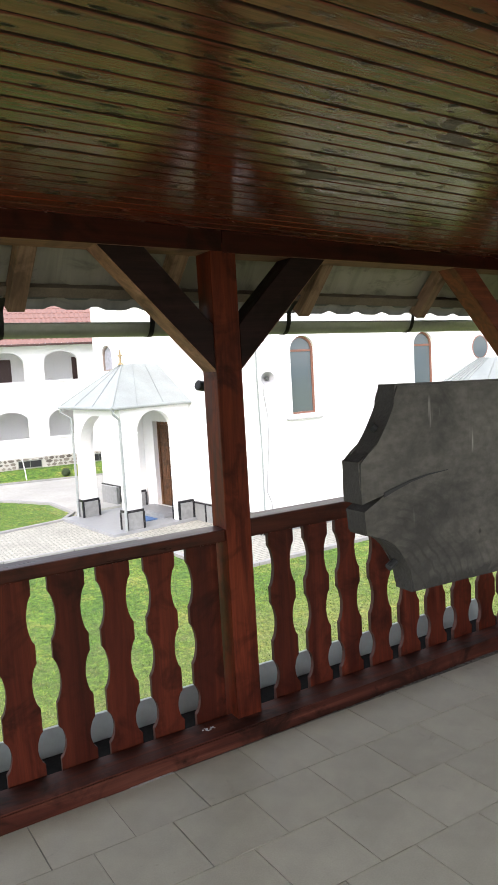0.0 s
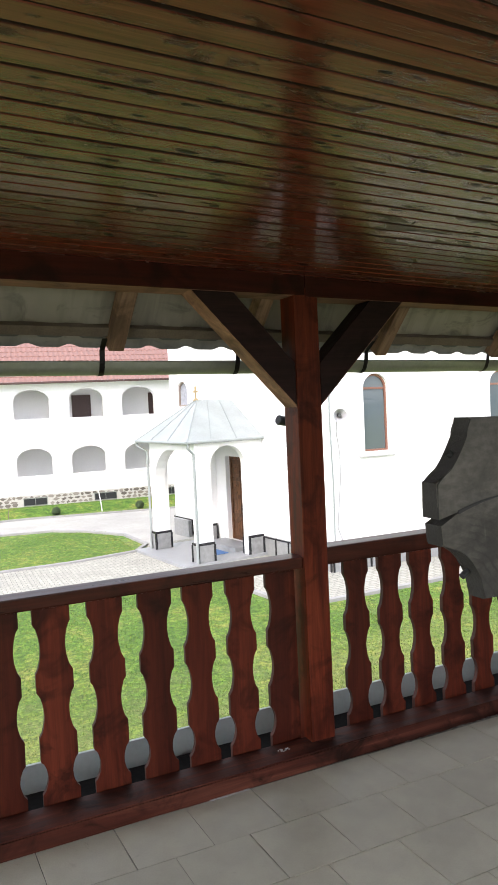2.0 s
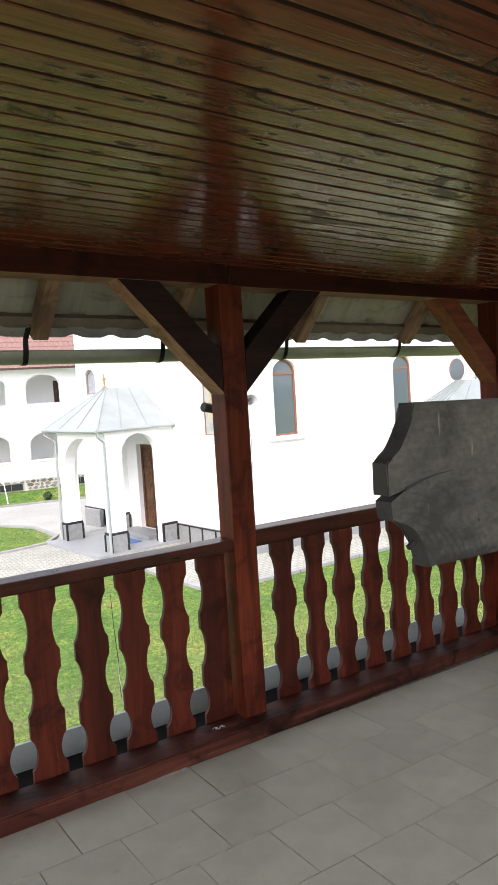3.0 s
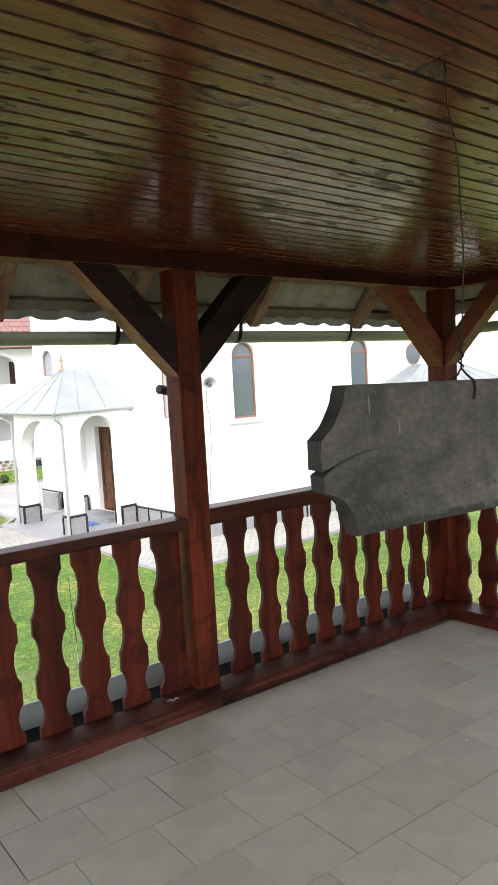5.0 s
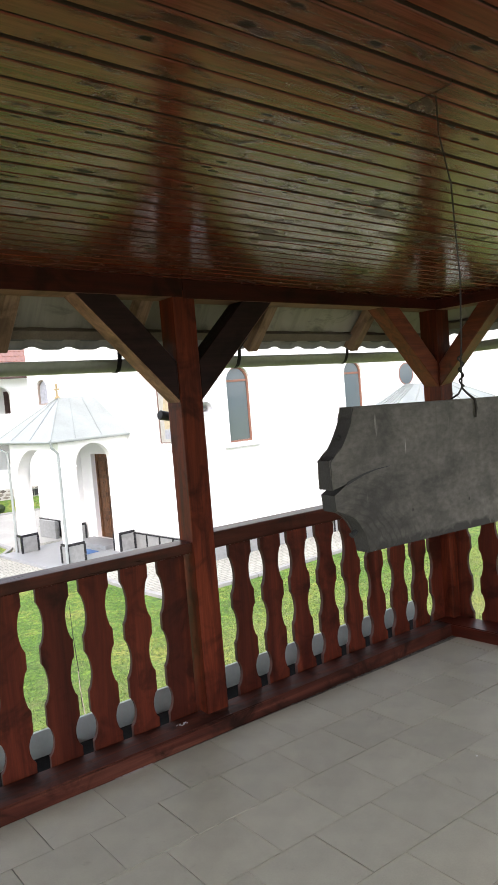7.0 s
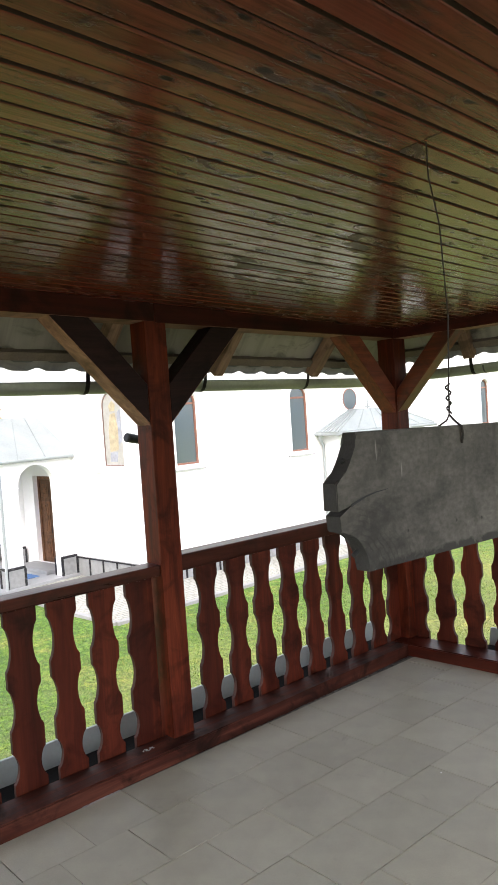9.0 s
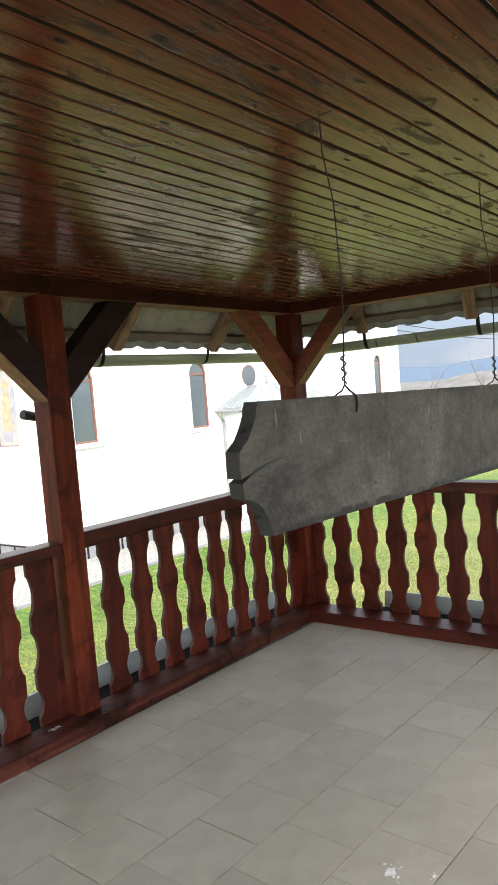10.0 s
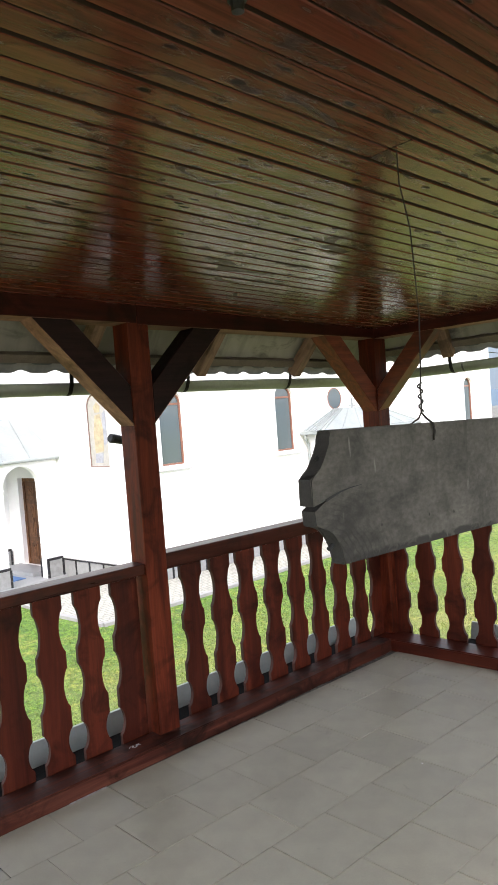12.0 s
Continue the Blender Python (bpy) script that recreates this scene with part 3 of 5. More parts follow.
def grass_blades():
    """Loose tufts over the lawn below the railing."""
    rng = np.random.default_rng(4)
    verts, faces = [], []

    def ok(x, y):
        if y > 15.2 and not (y > 18.9 and y < 25.0 and x < 4.3 and x + 0.6 * (y - 19.5) < 7):
            return False
        return not (x > 5.1 and y > 10.75)

    count = 0
    while count < 150000:
        y = 3.0 + 12.3 * rng.random() ** 1.1 if rng.random() < 0.86 else 19.2 + 5.6 * rng.random()
        x = rng.uniform(-2.2, 13.5) if y < 15.5 else rng.uniform(-2, 4.6)
        if count % 3 == 0:
            x, y = rng.uniform(3.6, 18.0), rng.uniform(-5.0, 9.5)
        if not ok(x, y):
            continue
        count += 1
        a, h, w = rng.uniform(0, math.pi), rng.uniform(0.015, 0.055), rng.uniform(0.004, 0.009)
        dx, dy = math.cos(a) * w, math.sin(a) * w
        lx, ly = rng.normal(0, 0.02, 2)
        i = len(verts)
        verts += [(x - dx, y - dy, GROUND), (x + dx, y + dy, GROUND), (x + lx, y + ly, GROUND + h)]
        faces.append((i, i + 1, i + 2))
    me = bpy.data.meshes.new("grass")
    me.from_pydata(verts, [], faces)
    me.materials.append(M_BLADE)
    return tagged(new("grass", me), "short green and straw-coloured grass tufts on the lawn", "grass", kind="stuff")


grass_blades()

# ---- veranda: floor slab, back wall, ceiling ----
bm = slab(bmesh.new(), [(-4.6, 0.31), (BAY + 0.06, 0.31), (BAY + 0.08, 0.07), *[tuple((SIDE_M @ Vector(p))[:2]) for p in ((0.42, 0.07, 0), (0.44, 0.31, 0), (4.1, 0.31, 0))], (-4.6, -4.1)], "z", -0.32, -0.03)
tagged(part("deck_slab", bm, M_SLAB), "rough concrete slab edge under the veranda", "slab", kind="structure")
# added strips that fill the recessed slot with painted shade
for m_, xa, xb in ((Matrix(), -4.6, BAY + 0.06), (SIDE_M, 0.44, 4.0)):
    tagged(part("mortar_strip", boxed(xa, xb, 0.104, 0.3, -0.03, 0.03, m=m_), M_SLAB), "added black strip standing for the shade in the gap behind the railing", "mortar", kind="structure")
floor = tagged(part("floor", slab(bmesh.new(), [(-4.6, 0.12), (BAY + 0.1, 0.12), (side_x(-4.1) + 0.1, -4.1), (-4.6, -4.1)], "z", -0.03, -0.006), M_GROUT),
               "grey square ceramic tiles laid in staggered rows", "floor", kind="structure")
bm = slab(bmesh.new(), [(-4.5, 0.05), (BAY, 0.05), (BAY + 0.45, -4.0), (-4.5, -4.0)], "z", GROUND, -0.32)
tagged(part("wall_below", bm, M_WALL), "white plastered storey under the veranda", "wall", kind="structure")


def ceiling():
    """Tongue-and-groove boards, each with a narrow groove down its middle and a wide sunk joint between boards, all in one sheet."""
    pitch, joint, slit = 0.1525, 0.0072, 0.004
    verts, faces, sunk = [], [], []
    rng = random.Random(3)
    y_top = -1.935 + 13 * pitch
    for i in range(28):
        hi, lo = y_top - i * pitch, y_top - (i + 1) * pitch
        mid = (hi + lo) / 2
        dz = rng.uniform(-0.0012, 0.0012)
        tilt = rng.uniform(-0.005, 0.005)
        cuts = [-4.6]
        if lo < -2.04 < hi:
            cuts += [-0.565, 0.472]
        elif i % 4 == 1:
            cuts.append(rng.uniform(-4.2, -2.6))
        cuts.append(side_x(lo) + 0.1)
        prof = [(lo + joint / 2 - 0.0006, 0.013), (lo + joint / 2 + 0.002, 0.0015), (lo + joint / 2 + 0.005, 0.0), (mid - slit / 2 - 0.004, 0.0), (mid - slit / 2, 0.002), (mid - slit / 4, 0.008)]
        prof += [(mid + slit / 4, 0.008), (mid + slit / 2, 0.002), (mid + slit / 2 + 0.004, 0.0), (hi - joint / 2 - 0.005, 0.0), (hi - joint / 2 - 0.002, 0.0015), (hi - joint / 2 + 0.0006, 0.013)]
        n = len(prof)
        for xa, xb in zip(cuts, cuts[1:]):
            xa += 0.004
            k = len(verts)
            for x in (xa, xb):
                for y, d in prof:
                    verts.append((x, y, ceiling_z(x, y) + d + dz + tilt * (y - mid)))
            for j in range(n - 1):
                faces.append((k + j, k + j + 1, k + n + 1 + j, k + n + j))
                sunk.append(1 if j in (0, 4, 5, 6, n - 2) else 0)
    k = len(verts)
    for x, y in ((-4.6, 0.12), (side_x(0.12) + 0.15, 0.12), (side_x(-4.15) + 0.15, -4.15), (-4.6, -4.15)):
        verts.append((x, y, ceiling_z(x, y) + 0.014))
        verts.append((x, y, ceiling_z(x, y) + 0.04))
    faces += [(k, k + 2, k + 4, k + 6), (k + 1, k + 7, k + 5, k + 3), (k, k + 1, k + 3, k + 2), (k + 2, k + 3, k + 5, k + 4), (k + 4, k + 5, k + 7, k + 6), (k + 6, k + 7, k + 1, k)]
    sunk += [1] * 6
    me = bpy.data.meshes.new("ceiling")
    me.from_pydata(verts, [], faces)
    me.materials.append(M_CEIL)
    me.materials.append(M_GROOVE)
    for p, deep in zip(me.polygons, sunk):
        p.material_index = deep
    return tagged(new("ceiling", me), "varnished knotty pine tongue-and-groove ceiling, glossy brown", "ceiling", kind="structure")


ceiling()

bm = bmesh.new()
c = [bm.verts.new(p) for p in ((-5.0, -0.2, 2.62), (side_x(-0.2) + 0.05, -0.2, 2.58), (side_x(-4.2) + 0.4, -4.3, 2.5), (-5.0, -4.3, 2.5))]
r = [bm.verts.new(p) for p in ((-3.4, -2.1, 3.5), (0.6, -2.1, 3.5))]
for f in ((c[0], c[1], r[1], r[0]), (c[1], c[2], r[1]), (c[2], c[3], r[0], r[1]), (c[3], c[0], r[0])):
    bm.faces.new(f)
tagged(part("roof", bm, M_SHEET), "hipped grey metal roof over the veranda", "roof", kind="structure")

# ---- veranda: timber frame ----
BRACE_RUN, BRACE_LOW = 0.517, 1.729


def brace(parent, sx, m, low=BRACE_LOW, run=BRACE_RUN, top=2.25, t=0.21, dark=False, mat=None):
    """A knee brace in the local xz plane, from the post's face outwards along sx."""
    pts = [(0, low), (0, low + t), (sx * (run - t), top), (sx * run, top)]
    bm = slab(bmesh.new(), pts, "y", 0.005, 0.134)
    edges = [e for e in bm.edges if abs((e.verts[0].co - e.verts[1].co).normalized().y) < 0.1]
    bmesh.ops.bevel(bm, geom=edges, offset=0.005, segments=1, affect="EDGES")
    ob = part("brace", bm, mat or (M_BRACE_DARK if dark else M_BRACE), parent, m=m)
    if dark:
        # undersides take the paler wood: the light they catch is in the colour
        ob.data.materials.append(M_LIT_UNDERSIDE)
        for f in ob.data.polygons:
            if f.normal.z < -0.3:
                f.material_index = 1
        tagged(ob, "dark brace, its underside coloured paler for the light it catches")
    return ob


def timber_post(m, braces, label, top):
    """A squared post with its knee braces; local x along one bay, y outwards."""
    th = thing("timber_post", label, "post", m, "veranda posts")
    part("shaft", boxed(0, POST, 0, POST_DEEP, -0.02, top, 0.006), M_POST, th)
    for bm_, sx, *more in braces:
        brace(th, sx, bm_, **(more[0] if more else {}))
    return th


T = Matrix.Translation
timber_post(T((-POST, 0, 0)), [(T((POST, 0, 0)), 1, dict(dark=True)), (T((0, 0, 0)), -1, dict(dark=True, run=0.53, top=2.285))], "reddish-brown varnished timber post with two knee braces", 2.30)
timber_post(T((BAY, 0, 0)), [(T((0, 0, 0)), -1, dict(low=1.692, run=0.512, top=2.225, t=0.165)), (T((-BAY, 0, 0)) @ SIDE_M, 1, dict(mat=M_POST_X, low=1.692, run=0.492, top=2.24, t=0.155))], "reddish-brown varnished corner post with two knee braces", 2.26)
timber_post(T((-POST - BAY - POST, 0, 0)), [(T((POST, 0, 0)), 1)], "reddish-brown varnished timber post with a knee brace", 2.37)
th = timber_post(SIDE_M @ T((BAY + 0.0, 0, 0)), [(T((0, 0, 0)), -1)], "reddish-brown varnished timber post at the side railing", 2.235)


def post_spotlight():
    """A small can-shaped spotlight on an arm behind the middle post."""
    th = thing("spotlight", "small dark can-shaped spotlight on an arm behind the post", "spotlight", T((0.045, 0.52, 1.655)))
    part("can", tube(bmesh.new(), [(-0.03, -0.012, 0.008), (-0.026, -0.011, 0.007), (0.03, 0.0, -0.004), (0.10, 0.012, -0.022), (0.115, 0.014, -0.026)], [0.024, 0.028, 0.027, 0.024, 0.012], 16), M_BLACK, th)
    part("lens", tube(bmesh.new(), [(-0.031, -0.0125, 0.0085), (-0.029, -0.012, 0.008)], 0.021, 16), M_DARK, th, "dark round lens")
    part("arm", beam_between(bmesh.new(), (0.06, 0.0, -0.02), (-0.06, -0.395, -0.05), 0.02, 0.012), M_BLACK, th, "flat iron arm")
    return th


post_spotlight()


def plate(name, p, q, w, h, label):
    bm = bmesh.new()
    d = Vector(q) - Vector(p)
    m = Matrix.Translation(p) @ d.to_track_quat("X", "Z").to_matrix().to_4x4()
    box(bm, 0, d.length, -w / 2, w / 2, -h / 2, h / 2, 0.006)
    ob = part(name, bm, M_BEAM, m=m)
    # bottom face coloured paler to stand for light coming in from outside
    ob.data.materials.append(M_LIT_UNDERSIDE)
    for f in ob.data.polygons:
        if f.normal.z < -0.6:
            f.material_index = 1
    return tagged(ob, label, "beam", kind="structure")


BH, BEAM_W = 0.15, 0.152
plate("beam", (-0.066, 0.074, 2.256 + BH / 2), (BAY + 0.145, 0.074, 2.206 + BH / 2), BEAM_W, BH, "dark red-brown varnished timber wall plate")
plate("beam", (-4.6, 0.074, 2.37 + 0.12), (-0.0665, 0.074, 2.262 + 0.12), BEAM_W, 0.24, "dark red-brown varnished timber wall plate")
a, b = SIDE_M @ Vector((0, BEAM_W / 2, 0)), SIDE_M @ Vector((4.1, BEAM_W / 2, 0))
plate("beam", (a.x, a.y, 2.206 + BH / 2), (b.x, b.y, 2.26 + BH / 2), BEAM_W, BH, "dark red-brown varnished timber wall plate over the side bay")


# ---- veranda: railings ----
def baluster_mesh(width, pitch, z0=0.02, z1=0.935, t=0.024, plain_side=0):
    neck, swell = (pitch - width) / 2, 0.023

    def cut(z):
        g = 0.0
        for lo, hi in ((0.648, 0.862), (0.372, 0.568), (0.125, 0.270)):
            if lo < z < hi:
                u = (z - lo) / (hi - lo)
                g = 0.003 + swell * math.sin(math.pi * u) ** 0.8
        return g

    zs = sorted({z0, z1, *(lo + (hi - lo) * i / 10 for lo, hi in ((0.648, 0.862), (0.372, 0.568)) for i in range(11)), *(0.125 + 0.145 * i / 10 for i in range(11)),
                 0.3719, 0.5681, 0.6479, 0.8621, 0.2701, 0.1249})
    zs = [z for z in zs if z0 <= z <= z1]
    right = [(width / 2 - (0 if plain_side > 0 else cut(z)), z) for z in zs]
    left = [(-width / 2 + (0 if plain_side < 0 else cut(z)), z) for z in reversed(zs)]
    bm = slab(bmesh.new(), right + left, "y", -t / 2, t / 2)
    bmesh.ops.recalc_face_normals(bm, faces=bm.faces)
    me = bpy.data.meshes.new("baluster")
    bm.to_mesh(me)
    bm.free()
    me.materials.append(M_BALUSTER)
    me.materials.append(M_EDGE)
    # side faces take the edge colour that carries the skylight
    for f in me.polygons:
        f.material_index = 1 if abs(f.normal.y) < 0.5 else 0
    return me


def railing(m, x0, x1, centres, me, rail_top, sill_in, label, y_board=0.088, under=0.942, special=None, sill_top=0.08, sill_mat=None):
    """One bay: local x along it, y outwards. sill_in: the sill's inner edge at both ends."""
    th = thing("railing", label, "railing", m, "veranda railings")
    bm = boxed(x0, x1, 0.012, 0.128, under, rail_top, 0.007)
    part("handrail", bm, M_RAIL, th)
    bm = slab(bmesh.new(), [*sill_in, (sill_in[-1][0], 0.0745), (sill_in[0][0], 0.0745)], "z", -0.004, sill_top)
    bmesh.ops.bevel(bm, geom=[e for e in bm.edges if abs((e.verts[0].co - e.verts[1].co).normalized().x) > 0.9], offset=0.007, segments=2, affect="EDGES")
    part("bottom_rail", bm, sill_mat or M_SILL, th)
    for i, c in enumerate(centres):
        ob = new("baluster", (special or {}).get(i, me))
        ob.parent = th
        ob.location = (c, y_board, 0)
        ob.rotation_euler = (0, radians(0.35 * math.sin(i * 2.3)), radians(0.5 * math.sin(i * 1.7)))
    return th


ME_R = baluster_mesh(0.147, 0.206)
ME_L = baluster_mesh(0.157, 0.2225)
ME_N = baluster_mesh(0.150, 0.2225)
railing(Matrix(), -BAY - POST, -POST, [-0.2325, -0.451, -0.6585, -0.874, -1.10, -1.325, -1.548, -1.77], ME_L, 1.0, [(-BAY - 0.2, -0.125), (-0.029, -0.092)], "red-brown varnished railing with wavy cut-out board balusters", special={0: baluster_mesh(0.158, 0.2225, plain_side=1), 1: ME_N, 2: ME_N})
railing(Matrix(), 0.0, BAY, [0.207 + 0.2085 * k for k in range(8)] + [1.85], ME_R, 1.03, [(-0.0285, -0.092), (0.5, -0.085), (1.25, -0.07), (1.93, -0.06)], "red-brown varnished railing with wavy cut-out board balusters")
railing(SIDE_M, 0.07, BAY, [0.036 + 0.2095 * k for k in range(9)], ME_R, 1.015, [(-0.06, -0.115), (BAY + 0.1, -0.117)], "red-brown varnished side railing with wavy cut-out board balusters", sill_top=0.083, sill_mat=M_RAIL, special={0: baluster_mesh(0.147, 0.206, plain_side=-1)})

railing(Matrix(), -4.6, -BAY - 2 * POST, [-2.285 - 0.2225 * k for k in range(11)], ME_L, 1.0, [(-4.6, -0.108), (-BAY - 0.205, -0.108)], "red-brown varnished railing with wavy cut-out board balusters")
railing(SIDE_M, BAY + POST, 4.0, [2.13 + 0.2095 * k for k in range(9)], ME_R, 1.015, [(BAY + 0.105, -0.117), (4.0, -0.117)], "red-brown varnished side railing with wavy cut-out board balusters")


def apron(m, x0, x1, label):
    """Grey metal strip with a folded lip outside the railing's foot."""
    bm = bmesh.new()
    slab(bm, [(0.300, -0.06), (0.305, -0.06), (0.355, 0.128), (0.368, 0.132), (0.368, 0.136), (0.353, 0.135), (0.298, -0.055)], "x", x0, x1)
    return tagged(part("metal_flashing", bm, M_APRON, m=m), label, "flashing", kind="structure")


apron(Matrix(), -4.6, BAY + 0.07, "grey sheet metal flashing along the deck edge")
apron(SIDE_M, 0.44, 4.1, "grey sheet metal flashing along the side deck edge")


# ---- veranda: eaves ----
def eaves(m, x0, x1, hip0, hip1, rafters, label, zx=-0.025, z_add=0.0):
    """The roof's overhang: sheet, batten, rafter tails. Local x along the wall, y outwards."""
    th = thing("roof_overhang", label, "roof", m)

    def z_at(x, y):
        return 2.035 + zx * x + z_add - 1.2 * (y - 0.43)

    cuts = [-0.08 + 0.42 * j / 5 for j in range(6)] + [0.366, 0.372, 0.380, 0.386, 0.44]
    lift = [0.0] * 7 + [0.026, 0.026, 0.004, 0.014]
    ny = len(cuts)
    nx = int((x1 - x0 + 1.6) / 0.0165)
    verts, faces = [], []
    for j in range(ny):
        y = cuts[j]
        a, b = x0 - hip0 * (y + 0.0), x1 + hip1 * (y + 0.0)
        for i in range(nx):
            x = a + (b - a) * i / (nx - 1)
            ph = (x / 0.196) % 1.0
            wv = 0.5 - 0.5 * math.cos(2 * math.pi * min(1.0, ph / 0.62)) if ph < 0.62 else 0.0
            z = z_at(x, y) + 0.016 * wv + lift[j]
            verts.append((x, y, z))
    for j in range(ny - 1):
        for i in range(nx - 1):
            faces.append((j * nx + i, j * nx + i + 1, (j + 1) * nx + i + 1, (j + 1) * nx + i))
    me = bpy.data.meshes.new("roof_sheet")
    me.from_pydata(verts, [], faces)
    me.materials.append(M_SHEET)
    for p in me.polygons:
        p.use_smooth = True
    sheet = new("roof_sheet", me)
    sheet.parent = th
    sol = sheet.modifiers.new("thick", "SOLIDIFY")
    sol.thickness, sol.offset = 0.004, 1
    tagged(sheet, "pale grey profiled metal tile sheet")
    # dark strip along the fold: its shadow line, built as a part
    lip, a, b = bmesh.new(), x0 - hip0 * 0.39, x1 + hip1 * 0.39
    rows = []
    for i in range(nx):
        x = a + (b - a) * i / (nx - 1)
        ph = (x / 0.196) % 1.0
        z = z_at(x, 0.39) + (0.026 * (0.5 - 0.5 * math.cos(2 * math.pi * ph / 0.62)) if ph < 0.62 else 0.0)
        rows.append([lip.verts.new((x, y, z + d)) for y, d in ((0.386, 0.004), (0.388, -0.006), (0.394, -0.007), (0.396, 0.004))])
    for p, q in zip(rows, rows[1:]):
        for j in range(3):
            lip.faces.new((p[j], p[j + 1], q[j + 1], q[j]))
    part("sheet_fold", lip, M_GUTTER_DARK, th, "dark wavy strip standing for the shadow in the roof sheet's fold", smooth=True)
    for y in (0.16, 0.35):
        a, b = x0 - hip0 * y, x1 + hip1 * y
        part("batten", beam_between(bmesh.new(), (a, y, z_at(a, y) - 0.02), (b, y, z_at(b, y) - 0.02), 0.05, 0.034, up=(0, 0.77, 0.64)), M_BATTEN, th, "grey weathered wooden batten")
    for x in rafters:
        p, q = Vector((x + 0.015, -0.02, z_at(x, -0.02) - 0.062)), Vector((x - 0.035, 0.365, z_at(x, 0.365) - 0.062))
        d = q - p
        mm = Matrix.Translation(p) @ d.to_track_quat("X", "Z").to_matrix().to_4x4()
        bm = slab(bmesh.new(), [(0, -0.036), (d.length + 0.02, -0.036), (d.length + 0.02, 0.036), (0, 0.036)], "y", -0.039, 0.039)
        bmesh.ops.bevel(bm, geom=list(bm.edges), offset=0.004, segments=1, affect="EDGES")
        part("rafter_tail", bm, M_RAFTER, th, "raw sawn wooden rafter tail", m=mm)
    return th


def gutter(m, x0, x1, z, hooks, label, slope=-0.02, y=0.475, r=0.053, joints=()):
    th = thing("gutter", label, "gutter", m)
    bm = bmesh.new()
    prof = [(y + r * math.cos(a), r * math.sin(a)) for a in (math.pi + math.pi * i / 12 for i in range(13))]
    prof = [(prof[0][0] - 0.004, 0.012)] + prof + [(prof[-1][0] + 0.006, 0.004), (prof[-1][0] + 0.012, -0.002), (prof[-1][0] + 0.008, -0.01)]
    n = max(2, int((x1 - x0) / 0.5))
    rows = []
    for i in range(n + 1):
        x = x0 + (x1 - x0) * i / n
        rows.append([bm.verts.new((x, a, z + slope * x + b)) for a, b in prof])
    for a, b in zip(rows, rows[1:]):
        for k in range(len(prof) - 1):
            bm.faces.new((a[k], a[k + 1], b[k + 1], b[k]))
    ob = part("trough", bm, M_GUTTER, th, smooth=True)
    sol = ob.modifiers.new("thick", "SOLIDIFY")
    sol.thickness = 0.003
    for x in hooks:
        bm = bmesh.new()
        zz = z + slope * x
        pts = [(x, y - r - 0.09, zz + 0.11), (x, y - r - 0.02, zz + 0.06), (x, y - r - 0.012, zz)]
        pts += [(x, y + (r + 0.006) * math.cos(a), zz + (r + 0.006) * math.sin(a)) for a in (math.pi + math.pi * i / 10 for i in range(1, 11))]
        pair = [[bm.verts.new((px + s * 0.013, py, pz)) for s in (-1, 1)] for px, py, pz in pts]
        for p, q in zip(pair, pair[1:]):
            bm.faces.new((p[0], p[1], q[1], q[0]))
        bmesh.ops.solidify(bm, geom=list(bm.faces), thickness=0.005)
        part("hook", bm, M_BLACK, th, "black flat-iron gutter hook")
    for x in joints:
        bm = bmesh.new()
        pts = [(x, y + (r + 0.004) * math.cos(a), z + slope * x + (r + 0.004) * math.sin(a)) for a in (math.pi + math.pi * i / 12 for i in range(13))]
        pair = [[bm.verts.new((px + s * 0.006, py, pz)) for s in (-1, 1)] for px, py, pz in pts]
        for p, q in zip(pair, pair[1:]):
            bm.faces.new((p[0], p[1], q[1], q[0]))
        bmesh.ops.solidify(bm, geom=list(bm.faces), thickness=0.004)
        part("joint_band", bm, M_GUTTER_DARK, th, "dark sealed gutter joint")
    return th


FRONT_X1 = BAY + 0.16
eaves(Matrix(), -5.0, FRONT_X1, 0.0, 0.96, [-4.15, -3.35, -2.5, -1.7, -0.88, -0.19, 0.64, 1.49], "pale metal roof overhang on raw rafter tails")
eaves(SIDE_M, 0.0 - 0.152, 4.2, 0.96, 0.0, [0.42, 1.206, 2.0, 2.8, 3.6], "pale metal roof overhang on raw rafter tails over the side", zx=0.018, z_add=0.012)
gutter(Matrix(), -5.0, FRONT_X1 + 0.47, 1.974, [-4.25, -3.4, -2.55, -1.75, -0.97, -0.255, 0.545, 1.45], "grey half-round metal gutter on black hooks", slope=-0.0115)
gutter(SIDE_M, -0.152 - 0.47, 4.2, 1.972, [0.373, 1.198, 2.0, 2.85], "grey half-round metal gutter on black hooks at the side", slope=0.025, joints=(0.455, 0.76))


